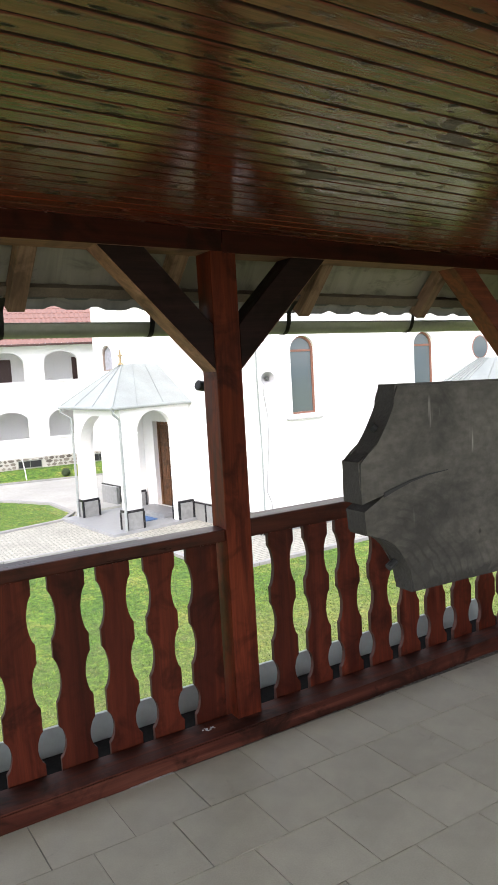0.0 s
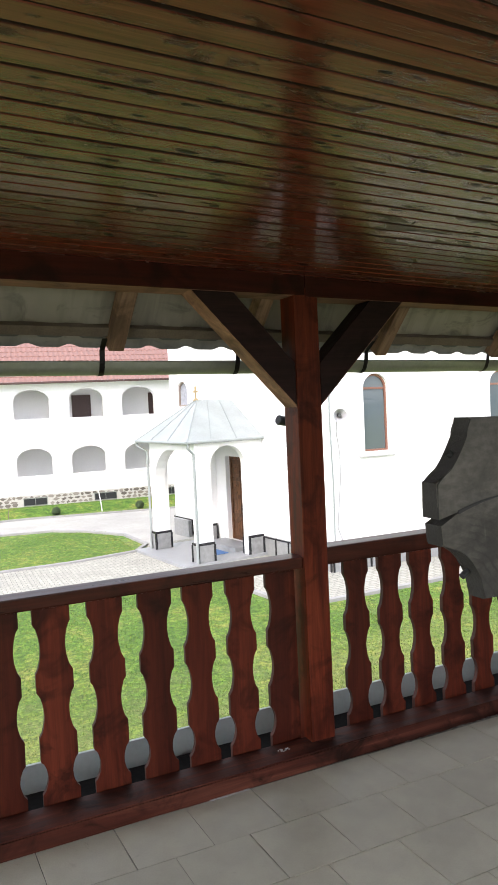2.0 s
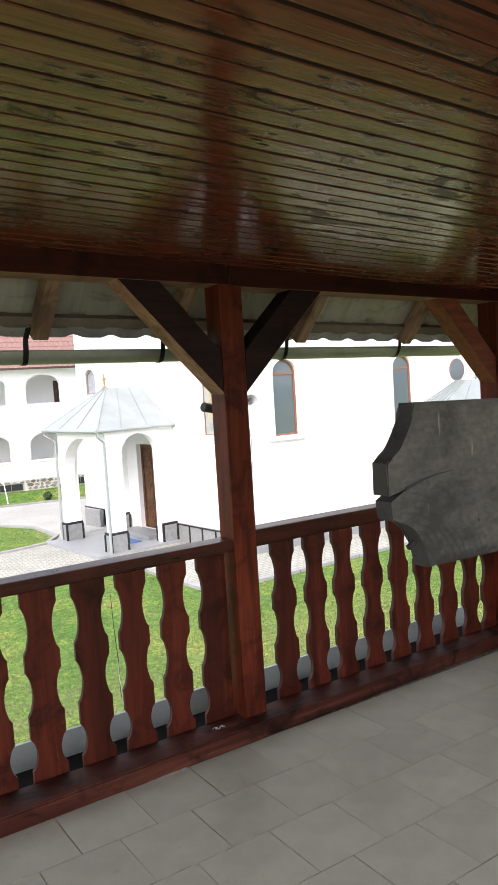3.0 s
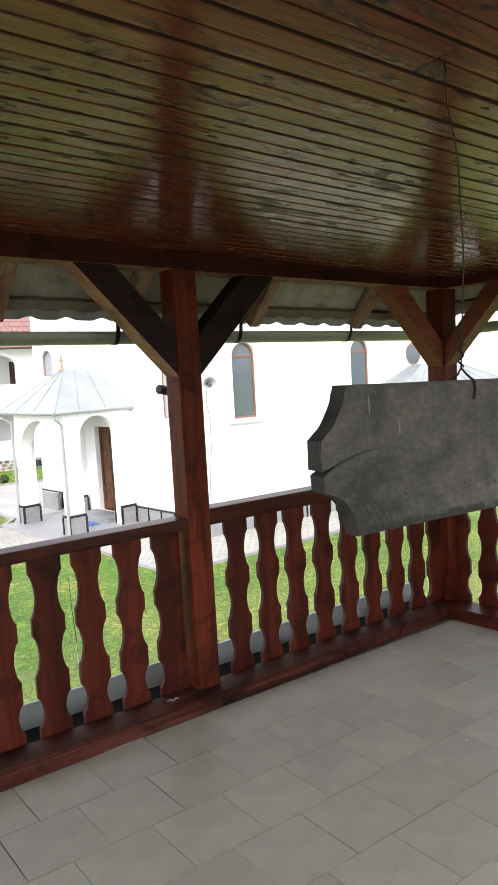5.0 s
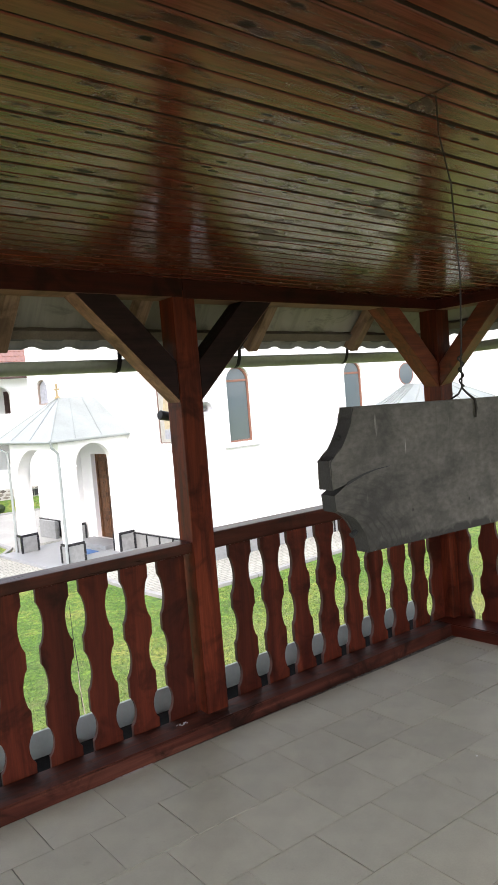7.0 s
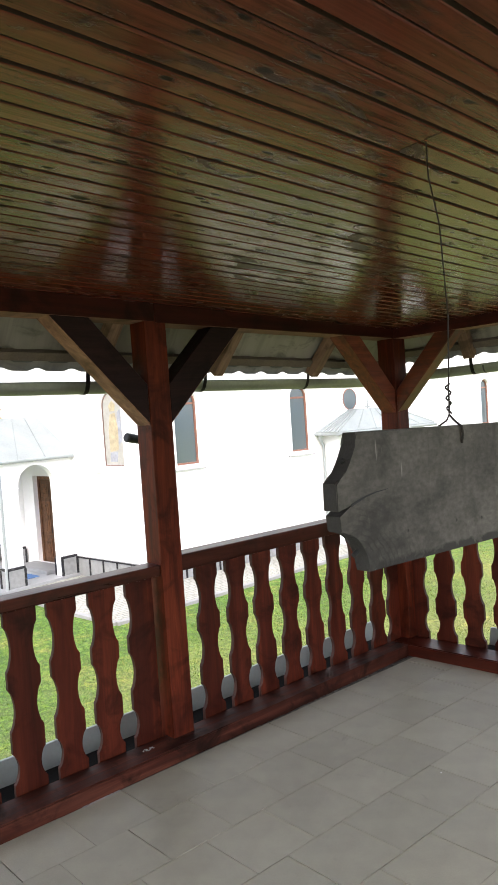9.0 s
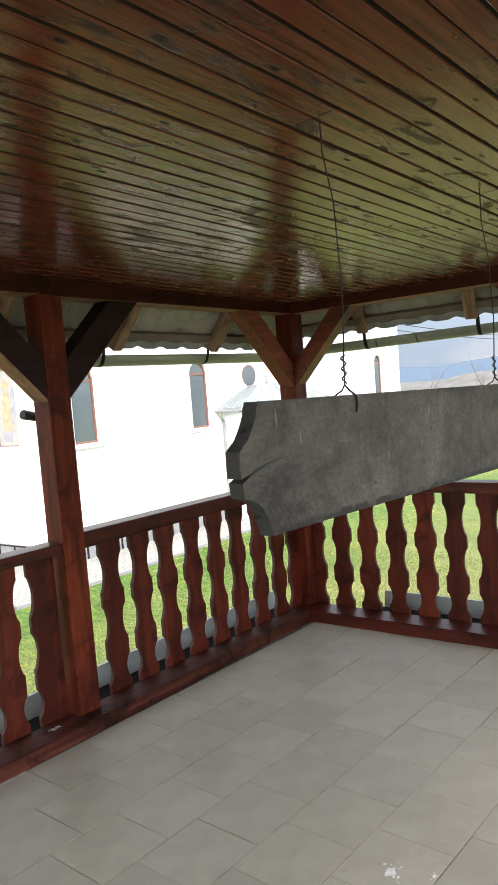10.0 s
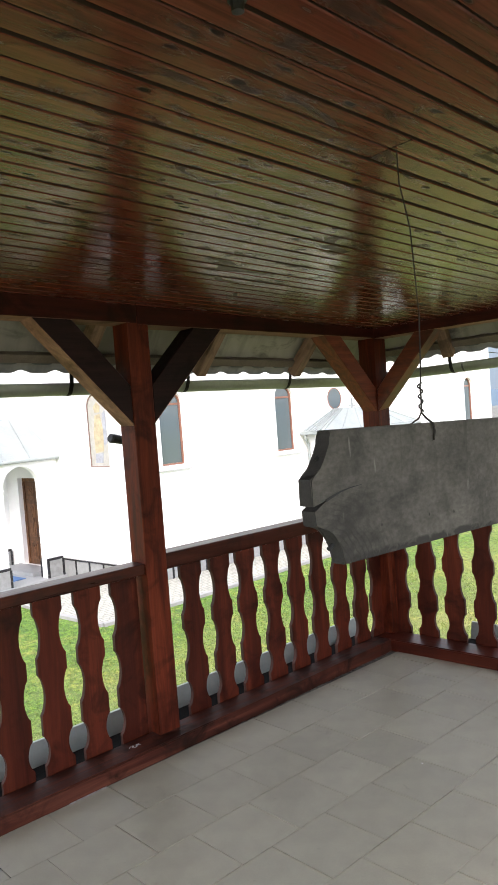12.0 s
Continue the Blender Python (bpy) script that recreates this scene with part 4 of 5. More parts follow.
# ---- hanging board ----
def hanging_board():
    BT = 0.042
    th = thing("hanging_board", "thick weathered grey plank hung on wires, split at its end", "wooden board", T((0, -2.06, 1.681)) @ pose(0, 0, 0, 0, 1.36, 0))
    L = 1.956

    def end(sx):
        """The notched end: a blunt tongue between two hollow shoulders, from top to bottom."""
        pts = [(0.071, 0.0), (0.070, -0.02)]
        for i in range(1, 9):
            a = math.pi / 2 * i / 8
            pts.append((0.070 * math.cos(a) ** 0.8, -0.022 - 0.086 * (1 - math.cos(a) ** 1.4)))
        pts += [(0.003, -0.148)]
        if sx > 0:
            pts += [(0.004, -0.1685), (0.05, -0.1575), (0.008, -0.1800)]
        pts += [(0.012, -0.215)]
        for i in range(1, 9):
            a = math.pi / 2 * i / 8
            pts.append((0.012 + 0.087 * math.sin(a) ** 0.9, -0.215 - 0.099 * (1 - math.cos(a))))
        return [(x if sx > 0 else L - x, z) for x, z in pts]

    left, right = end(1), end(-1)
    x_off = -0.998
    outline = [(x + x_off, z) for x, z in right] + [(x + x_off, z) for x, z in reversed(left)]
    bm = slab(bmesh.new(), outline, "y", 0, BT)
    def in_split(v):
        return v.co.x < x_off + 0.075 and -0.19 < v.co.z < -0.1485

    bmesh.ops.bevel(bm, geom=[e for e in bm.edges if abs(e.verts[0].co.y - e.verts[1].co.y) < 1e-5 and not any(in_split(v) for v in e.verts)], offset=0.003, segments=2, affect="EDGES")
    ob = part("board", bm, M_BOARD, th)
    ob.data.materials.append(M_BOARD_END)
    for f in ob.data.polygons:
        if abs(f.normal.y) < 0.4 and abs(f.normal.x) > 0.2:
            f.material_index = 1
    bm = bmesh.new()
    pts = [(0.044, -0.1585), (0.066, -0.1515), (0.096, -0.143), (0.13, -0.137), (0.172, -0.1335)]
    up = [(x + x_off, z + 0.003 * (1 - i / 4)) for i, (x, z) in enumerate(pts)]
    dn = [(x + x_off, z - 0.003 * (1 - i / 4) - 0.001) for i, (x, z) in enumerate(pts)]
    slab(bm, up + dn[::-1], "y", -0.0015, 0.003)
    part("split", bm, M_DARK, th, "dark open split in the wood")
    for hx, hz, tilt in ((0.044, -0.062, 0.6), (0.074, -0.272, -0.5)):
        p, d = Vector((hx + x_off, 0.021, hz)), Vector((-math.cos(tilt), 0, math.sin(tilt)))
        part("bolt_hole", tube(bmesh.new(), [p - 0.01 * d, p + 0.006 * d], 0.006, 10), M_DARK, th, "small dark bolt hole")
    for x in (-0.538, 0.47):
        xr = x
        top = ceiling_z(x, -2.04) - 1.678
        bm = bmesh.new()
        tube(bm, [(xr - 0.025, 0.04, top + 0.02), (xr - 0.02, 0.04, top - 0.1), (xr + 0.005, 0.03, top - 0.22), (xr + 0.012, 0.02, top - 0.45), (xr + 0.005, 0.02, 0.13), (xr, 0.02, 0.09)], 0.0021, 6)
        part("wire", bm, M_WIRE, th, "kinked rusty iron wire")
        bm = bmesh.new()
        tube(bm, [(xr, 0.02, 0.1), (xr + 0.002, 0.02, 0.06), (xr, 0.02, 0.028)], 0.0024, 6)
        tube(bm, [(xr + (0.009 - 0.0002 * i) * math.cos(i * 0.62), 0.02 + 0.006 * math.sin(i * 0.62), 0.108 - 0.0027 * i) for i in range(30)], 0.0023, 5)
        tube(bm, [(xr, 0.02, 0.028), (xr - 0.01, 0.022, 0.013), (xr - 0.02, 0.046, -0.004), (xr - 0.02, 0.05, -0.04)], 0.0025, 6)
        tube(bm, [(xr, 0.02, 0.028), (xr + 0.009, 0.012, 0.013), (xr + 0.015, -0.005, -0.003), (xr + 0.018, -0.006, -0.022), (xr + 0.016, -0.004, -0.046)], [0.0026, 0.003, 0.0036, 0.0036, 0.003], 6)
        part("wire_loop", bm, M_WIRE, th, "twisted wire loop through the plank")
    return th


hanging_board()


# ---- church ----
CH = Vector((7.95, 13.25, GROUND))
CU, CN = Vector((-0.1377, 0.9905, 0)), Vector((-0.9905, -0.1377, 0))
# west front: local x runs along the front from the south corner, y goes inwards, z from the ground
WEST_M = Matrix((CU, -CN, Vector((0, 0, 1)))).transposed().to_4x4()
WEST_M.translation = CH
SOUTH_M = T(CH)
WALL_H = 8.2
g = GROUND
church = thing("church", "white plastered church with arched windows and a grey stone plinth", "church")
W_Z0, W_TR, W_RISE, W_W = 0.39 - g, 2.13 - g, 0.40, 0.82
south_windows = [1.58, 6.09]
s_open = [(x - W_W / 2, x + W_W / 2, W_Z0, W_TR, W_RISE) for x in south_windows]
s_open += [(17.25 - 0.33, 17.25 + 0.33, 0.6 - g, 2.15 - g, 0.36)]
bm = pierced(bmesh.new(), 0, 19.1, 0, WALL_H, 0, 0.35, s_open)
part("wall", bm, M_WALL, church, "sunlit white plaster wall", m=SOUTH_M)
W_LEN = 9.36
bm = pierced(bmesh.new(), 0.36, W_LEN, 0, WALL_H, 0, 0.35, [(4.1, 5.47, 0.2, 2.98, 0.0), (0.72, 1.62, 0.5 - g, 2.18 - g, 0.42), (7.95, 8.75, 1.9 - g, 2.45 - g, 0.36)])
part("wall", bm, M_WALL, church, "white plaster entrance front", m=WEST_M)
bm = slab(bmesh.new(), [(27.05, 13.25 + 0.36), (27.05, 22.5), (6.66 + 0.4, 22.5), (6.66 + 0.36, 22.3), (CH.x + 0.38, 13.25 + 0.38)], "z", g, g + WALL_H - 0.02)
part("nave_block", bm, M_INNER, church, "dim interior and far walls")
bm = slab(bmesh.new(), [(26.8, 12.9), (27.4, 12.9), (27.4, 22.9), (6.3, 22.9), (7.6, 12.9)], "z", g + WALL_H, g + WALL_H + 0.25)
part("cornice", bm, M_LINE, church)


def arched_window(parent, m, w, zb, zs, rise, label, transom=True, pane=None):
    """A window set back in its opening: frame, transom and dark panes; local y goes inwards."""
    win = part("window_frame", arch_ring(bmesh.new(), w - 0.004, zb, zs, rise, 0.055, 0.10, 0.17), M_FRAME, parent, label, m)
    if transom:
        part("transom", boxed(-w / 2 + 0.05, w / 2 - 0.05, 0.11, 0.165, zs - 0.03, zs + 0.03, 0.004), M_FRAME, win)
    part("pane", slab(bmesh.new(), arch_outline(w - 0.09, zb + 0.045, zs, rise - 0.045), "y", 0.135, 0.143), pane or M_GLASS, win, "dark reflecting glass")
    return win


# sill darker than the wall: the shadow line below it is in the colour
M_SILL_GREY = plain("shadow_grey_sill", (0.42, 0.42, 0.41), 0.8)
for x in south_windows:
    win = arched_window(church, SOUTH_M @ T((x, 0, 0)), W_W, W_Z0, W_TR, W_RISE, "orange-brown arched window frame")
    part("sill", boxed(-0.62, 0.55, -0.07, 0.02, 0.245 - g, 0.295 - g, 0.008), M_SILL_GREY, win, "thin plaster sill moulding")
win = arched_window(church, SOUTH_M @ T((17.25, 0, 0)), 0.66, 0.6 - g, 2.15 - g, 0.36, "orange-brown arched window frame")
bm = bmesh.new()
for k in range(24):
    a, b = 2 * math.pi * k / 24, 2 * math.pi * (k + 1) / 24
    ring = [[(r * math.cos(t), y, r * 1.06 * math.sin(t)) for r, y in ((0.355, -0.02), (0.325, -0.02), (0.325, 0.02), (0.355, 0.02))] for t in (a, b)]
    va, vb = [[bm.verts.new(p) for p in q] for q in ring]
    for j in range(4):
        bm.faces.new((va[j], va[(j + 1) % 4], vb[(j + 1) % 4], vb[j]))
bmesh.ops.remove_doubles(bm, verts=bm.verts, dist=0.0005)
oc = part("round_window", bm, M_FRAME, church, "round window with a thin orange-brown frame", SOUTH_M @ T((8.55, 0, 1.98 - g)))
part("pane", slab(bmesh.new(), [(0.33 * math.cos(2 * math.pi * k / 24), 0.35 * math.sin(2 * math.pi * k / 24)) for k in range(24)], "y", -0.012, -0.004), M_GLASS, oc, "dark reflecting glass")
part("moulding_line", boxed(2.6, 4.0, -0.008, 0.002, 0.36 - g, 0.385 - g), M_LINE, church, "faint plaster line", SOUTH_M)


def plinth(parent, m, x0, x1, n, h=0.55, z0=0.0):
    """Grey stone facing with black cover strips."""
    part("plinth_cap", boxed(x0, x1, -0.085, -0.001, z0 + h, z0 + h + 0.045, 0.006), M_STONE_BLACK, parent, "black stone coping", m)
    for i in range(n):
        a, b = x0 + (x1 - x0) * i / n, x0 + (x1 - x0) * (i + 1) / n
        part("stone_panel", boxed(a + 0.004, b - 0.004, -0.055, -0.001, z0, z0 + h - 0.002, 0.003), M_STONE_GREY, parent, "grey stone facing panel", m)
        part("stone_strip", boxed(a - 0.03, a + 0.03, -0.075, -0.056, z0, z0 + h - 0.002, 0.003), M_STONE_BLACK, parent, "black stone strip", m)


plinth(church, SOUTH_M, 0.0, 19.1, 16)
plinth(church, WEST_M, 0.0, 3.25, 5)
plinth(church, WEST_M, 6.4, W_LEN, 2)

# icon panel on the entrance front, as plain painted shapes
ICON_M = WEST_M @ T((1.17, 0, 0))
icon = part("painted_panel", slab(bmesh.new(), arch_outline(0.86, 0.52 - g, 2.18 - g, 0.39), "y", 0.06, 0.09), plain("faded_sand_paint", (0.33, 0.32, 0.285), 0.8, scale=5, amount=0.2), church, "faded painted mural panel in a brown arched frame", ICON_M)
part("panel_frame", arch_ring(bmesh.new(), 0.896, 0.502 - g, 2.18 - g, 0.418, 0.03, 0.04, 0.075), plain("red_brown_border", (0.17, 0.105, 0.085), 0.6), icon, "red-brown painted border")
M_OCHRE = plain("ochre_paint", (0.36, 0.30, 0.19), 0.8, scale=8, amount=0.3)
M_GREYBLUE = plain("grey_blue_paint", (0.27, 0.28, 0.31), 0.8, scale=8, amount=0.3)
for outline, mat in (([(-0.17, 0.95), (0.2, 0.9), (0.22, 1.5), (0.12, 1.95), (-0.1, 2.0), (-0.2, 1.55)], M_OCHRE), ([(-0.1, 2.04), (0.12, 2.04), (0.16, 2.2), (0.0, 2.34), (-0.14, 2.22)], M_OCHRE),
                     ([(-0.36, 1.2), (-0.22, 1.1), (-0.2, 2.0), (-0.34, 2.1)], M_GREYBLUE), ([(-0.1, 0.62), (0.22, 0.62), (0.2, 0.88), (-0.14, 0.9)], M_GREYBLUE)):
    part("painted_shape", slab(bmesh.new(), [(x, z - g) for x, z in outline], "y", 0.055, 0.0595), mat, icon)
part("sill", boxed(0.55, 2.05, -0.05, 0.01, 0.30 - g, 0.345 - g, 0.008), M_LINE, church, "thin plaster sill moulding", WEST_M)
# niche above the porch
M_NICHE = plain("brown_grey_border", (0.25, 0.2, 0.165), 0.7)
tw = part("niche_panel", slab(bmesh.new(), arch_outline(0.76, 1.92 - g, 2.45 - g, 0.34), "y", 0.12, 0.15), M_GREYBLUE, church, "grey painted niche panel", WEST_M @ T((8.35, 0, 0)))
part("niche_frame", arch_ring(bmesh.new(), 0.79, 1.905 - g, 2.45 - g, 0.355, 0.05, 0.06, 0.118), M_NICHE, tw, "", Matrix())

# entrance door, two carved leaves
door = part("door_frame", pierced(bmesh.new(), 4.302, 5.668, 0.202, 2.978, 0.16, 0.26, [(4.40, 5.57, 0.203, 2.86, 0.0)]), M_DOOR, church, "carved oiled-wood church door, closed", WEST_M @ T((-0.2, 0, 0)))
for x0, x1 in ((4.405, 4.98), (4.99, 5.565)):
    leaf = part("door_leaf", boxed(x0, x1, 0.19, 0.24, 0.22, 2.85, 0.006), M_DOOR, door)
    for z0, z1 in ((0.35, 0.95), (1.08, 2.15), (2.28, 2.72)):
        bm = boxed(x0 + 0.09, x1 - 0.09, 0.172, 0.195, z0, z1, 0.012)
        box(bm, x0 + 0.16, x1 - 0.16, 0.158, 0.18, z0 + 0.09, z1 - 0.09, 0.012)
        part("door_panel", bm, M_DOOR, leaf)
        mid = (x0 + x1) / 2
        zc, hh = (z0 + z1) / 2, (z1 - z0) / 2 - 0.12
        part("carving", slab(bmesh.new(), [(mid, zc - hh), (mid + 0.1, zc), (mid, zc + hh), (mid - 0.1, zc)], "y", 0.148, 0.16), M_DOOR, leaf)
part("handle", tube(bmesh.new(), [(4.94, 0.17, 1.15), (4.94, 0.12, 1.17), (4.94, 0.12, 1.33), (4.94, 0.17, 1.35)], 0.012), M_BLACK, door, "dark iron handle")


def loudspeaker(m, label, tone):
    """A grey horn loudspeaker on a bracket; the mouth looks along local -y."""
    th = thing("loudspeaker", label, "loudspeaker", m, "horn loudspeakers")
    bm = bmesh.new()
    prof = [(0.185, -0.30), (0.175, -0.285), (0.12, -0.20), (0.065, -0.12), (0.045, -0.05), (0.05, -0.04), (0.05, 0.06), (0.0, 0.06)]
    rings = [[bm.verts.new((r * math.cos(2 * math.pi * k / 18), y, r * math.sin(2 * math.pi * k / 18))) for k in range(18)] for r, y in prof[:-1]]
    for a, b in zip(rings, rings[1:]):
        for k in range(18):
            bm.faces.new((a[k], a[(k + 1) % 18], b[(k + 1) % 18], b[k]))
    bm.faces.new(rings[-1])
    part("horn", bm, plain("grey_horn_plastic", (tone, tone, tone * 1.04), 0.5), th, smooth=True)
    part("throat", tube(bmesh.new(), [(0, -0.22, 0), (0, -0.1, 0)], [0.05, 0.03], 12), M_GUTTER_DARK, th)
    part("bracket", beam_between(bmesh.new(), (0, 0.05, 0), (0, 0.22, -0.03), 0.03, 0.03), M_BLACK, th)
    return th


loudspeaker(T((8.16, 13.02, 1.43)) @ pose(0, 0, 0, 0, 0, -22), "grey horn loudspeaker on the church corner, turned to the lawn", 0.42)
bm = tube(bmesh.new(), [(8.02, 13.2, 3.2), (7.99, 13.2, 1.28), (8.035, 13.2, -0.45), (8.02, 13.2, -1.8), (8.02, 13.2, -2.4)], 0.02)
tagged(part("cable_conduit", bm, M_ZINC), "thin pale grey conduit down the church corner", "pipe")
bm = tube(bmesh.new(), [(8.15, 13.1, 1.30), (8.18, 13.2, 1.0), (8.27, 13.2, 0.39), (8.263, 13.21, -0.3), (8.185, 13.2, -1.0), (8.125, 13.2, -1.6), (8.255, 13.2, -1.93), (8.27, 13.15, -2.4)], 0.012)
tagged(part("cable", bm, plain("grey_cable", (0.3, 0.3, 0.3), 0.6)), "loose grey cable hanging down the white wall", "cable")
bm = tube(bmesh.new(), [(21.55, 13.18, 3.4), (21.55, 13.18, -2.7)], 0.05, 10)
tube(bm, [(21.78, 13.18, 3.4), (21.78, 13.18, -2.7)], 0.03, 10)
tagged(part("downpipe", bm, M_WHITE), "white rainwater pipes on the church wall", "pipe")

# ---- church porch ----
porch = thing("church_porch", "white arched porch with a pale zinc hipped roof", "porch", WEST_M)
P0, P1s, PN = 3.25, 6.35, 2.32
EAVE = 0.86 - g
part("porch_floor", boxed(P0 - 0.15, P1s + 0.3, -PN - 0.55, -0.001, 0.0, 0.10, 0.008), plain("pale_grey_floor_stone", (0.26, 0.268, 0.27), 0.5, scale=4), porch, "pale grey stone floor")
part("step", boxed(3.85, 5.7, -0.75, -0.002, 0.10, 0.22, 0.008), plain("step_stone", (0.25, 0.258, 0.26), 0.5, scale=5), porch, "stone door step")
part("mat", boxed(3.9, 5.1, -1.6, -0.95, 0.10, 0.112), M_BLUE, porch, "flat blue door mat")
SPR, FSPR = 0.07 - g, -0.55 - g


def rotated_face(bm, m):
    bmesh.ops.transform(bm, matrix=m, verts=bm.verts)
    return bm


turn_side = Matrix(((0, -1, 0, 0), (-1, 0, 0, 0), (0, 0, 1, 0), (0, 0, 0, 1)))
# near and far sides: local n (outwards from the church) becomes -y
for x_in, x_out in ((P0, P0 + 0.24), (P1s - 0.24, P1s)):
    bm = pierced(bmesh.new(), 0.0, PN, 0.05, EAVE - 0.02, -x_out, -x_in, [(0.62, PN - 0.5, 0.08, SPR, 0.60)])
    rotated_face(bm, turn_side)
    part("arch_wall", bm, M_WALL, porch, "white plastered side with an arched opening")
bm = pierced(bmesh.new(), P0 + 0.241, P1s - 0.241, 0.05, EAVE - 0.02, -PN, -PN + 0.38, [(P0 + 0.27, P1s - 0.27, 0.08, FSPR, 1.13)])
part("arch_wall", bm, M_WALL, porch, "white plastered front with a wide arch")
for x0 in (P0 - 0.03, P1s - 0.27):
    for y0, z0 in ((-PN - 0.03, SPR), ):
        part("impost", boxed(x0 - 0.0, x0 + 0.30, y0, y0 + 0.56, SPR - 0.04, SPR, 0.006), M_WALL, porch)
for x0 in (P0 - 0.05, P1s - 0.29):
    for y0, y1 in ((-PN - 0.05, -PN + 0.5), (-0.60, -0.09)):
        blk = part("plinth_block", boxed(x0, x0 + 0.34, y0, y1, 0.1, 0.66, 0.004), M_STONE_GREY, porch, "grey stone plinth")
        cap = boxed(x0 - 0.015, x0 + 0.355, y0 - 0.015, y1 + 0.015, 0.60, 0.672, 0.004)
        part("plinth_cap", cap, M_STONE_BLACK, blk, "black stone edging")
        for px in (x0, x0 + 0.34):
            for py in (y0, y1):
                part("plinth_edge", boxed(px - 0.03, px + 0.03, py - 0.03, py + 0.03, 0.1, 0.60, 0.003), M_STONE_BLACK, blk)


def porch_roof(parent, x0, x1, depth, eave, ridge, ra, rb, rn, seams, m=None):
    """A hipped metal roof against a wall (y = 0) with raised seams; x along the wall."""
    roof = bmesh.new()
    A, B, C, D = (x0, -0.002, eave), (x1, -0.002, eave), (x1, -depth, eave), (x0, -depth, eave)
    E, F = (ra, -rn, ridge), (rb, -rn, ridge)
    G, H = (ra, -0.002, ridge), (rb, -0.002, ridge)
    vs = {k: roof.verts.new(v) for k, v in dict(A=A, B=B, C=C, D=D, E=E, F=F, G=G, H=H).items()}
    low = {k: roof.verts.new((v.co.x, v.co.y, v.co.z - 0.05)) for k, v in vs.items() if k in "ABCD"}
    for f in ("DCFE", "CBHF", "ADEG", "EFHG"):
        roof.faces.new([vs[c] for c in f])
    for a, b in (("D", "C"), ("C", "B"), ("A", "D"), ("B", "A")):
        roof.faces.new((vs[a], vs[b], low[b], low[a]))
    roof.faces.new([low[c] for c in "ABCD"])
    roof.faces.new([vs[c] for c in "AGHB"])
    bmesh.ops.remove_doubles(roof, verts=roof.verts, dist=0.0005)
    ob = part("roof", roof, M_ZINC, parent, "pale zinc sheet roof", m)

    def line(p, q):
        part("seam", beam_between(bmesh.new(), Vector(p) + Vector((0, 0, 0.012)), Vector(q) + Vector((0, 0, 0.012)), 0.022, 0.03), M_ZINC, ob)

    for p, q in ((D, E), (C, F)):
        line(p, q)
    for u in seams:
        line(tuple(D[i] + (C[i] - D[i]) * u for i in range(3)), tuple(E[i] + (F[i] - E[i]) * u for i in range(3)))
        line(tuple(A[i] + (D[i] - A[i]) * u for i in range(3)), tuple(G[i] + (E[i] - G[i]) * u for i in range(3)))
        line(tuple(B[i] + (C[i] - B[i]) * u for i in range(3)), tuple(H[i] + (F[i] - H[i]) * u for i in range(3)))
    return ob


PR0, PR1, PRN = P0 - 0.12, P1s + 0.32, PN + 0.27
porch_roof(porch, PR0, PR1, PRN, EAVE, 2.06 - g, 4.93, 5.03, 1.24, (0.36, 0.70))
bm = bmesh.new()
pts = [(PR0 - 0.04, -0.02, EAVE - 0.03), (PR0 - 0.04, -PRN - 0.04, EAVE - 0.04), (PR1 + 0.04, -PRN - 0.04, EAVE - 0.04), (PR1 + 0.04, -0.02, EAVE - 0.03)]
for p, q in zip(pts, pts[1:]):
    tube(bm, [p, q], 0.05, 8)
part("gutter", bm, M_ZINC, porch, "pale zinc eaves gutter")
for x, y in ((P0 - 0.05, -PN - 0.06), (P1s + 0.05, -PN - 0.06)):
    ex = PR0 if x < 5 else PR1
    bm = tube(bmesh.new(), [(ex, -PRN, EAVE - 0.08), (ex, -PRN, EAVE - 0.2), (x, y, EAVE - 0.38), (x, y, 0.75), (x - 0.02, y - 0.03, 0.6), (x - 0.06, y - 0.05, 0.1)], 0.04, 8)
    part("downpipe", bm, M_ZINC, porch, "pale zinc downpipe")
bm = boxed(4.955, 5.005, -1.28, -1.23, 2.05 - g, 2.50 - g, 0.01)
box(bm, 4.86, 5.1, -1.28, -1.23, 2.30 - g, 2.36 - g, 0.01)
tube(bm, [(4.98, -1.255, 2.05 - g), (4.98, -1.255, 2.12 - g)], [0.1, 0.05], 10)
part("finial_cross", bm, M_GOLD, porch, "small gilded cross on the roof peak")
bm = tube(bmesh.new(), [(4.98, -1.1, EAVE - 0.02), (4.98, -1.1, EAVE - 0.33)], 0.008, 6)
tube(bm, [(4.98, -1.1, EAVE - 0.33), (4.98, -1.1, EAVE - 0.38), (4.98, -1.1, EAVE - 0.5), (4.98, -1.1, EAVE - 0.54)], [0.03, 0.07, 0.05, 0.02], 10)
part("lantern", bm, M_BLACK, porch, "small dark hanging lantern")
bm = boxed(-0.5, 0.5, -0.12, 0.0, 0, 0.62, 0.01)
tagged(part("low_wall", bm, M_STONE_GREY, m=T((6.55, 21.3, GROUND)) @ pose(0, 0, 0, 0, 0, -78)), "low grey stone parapet with a black coping behind the porch", "low wall")

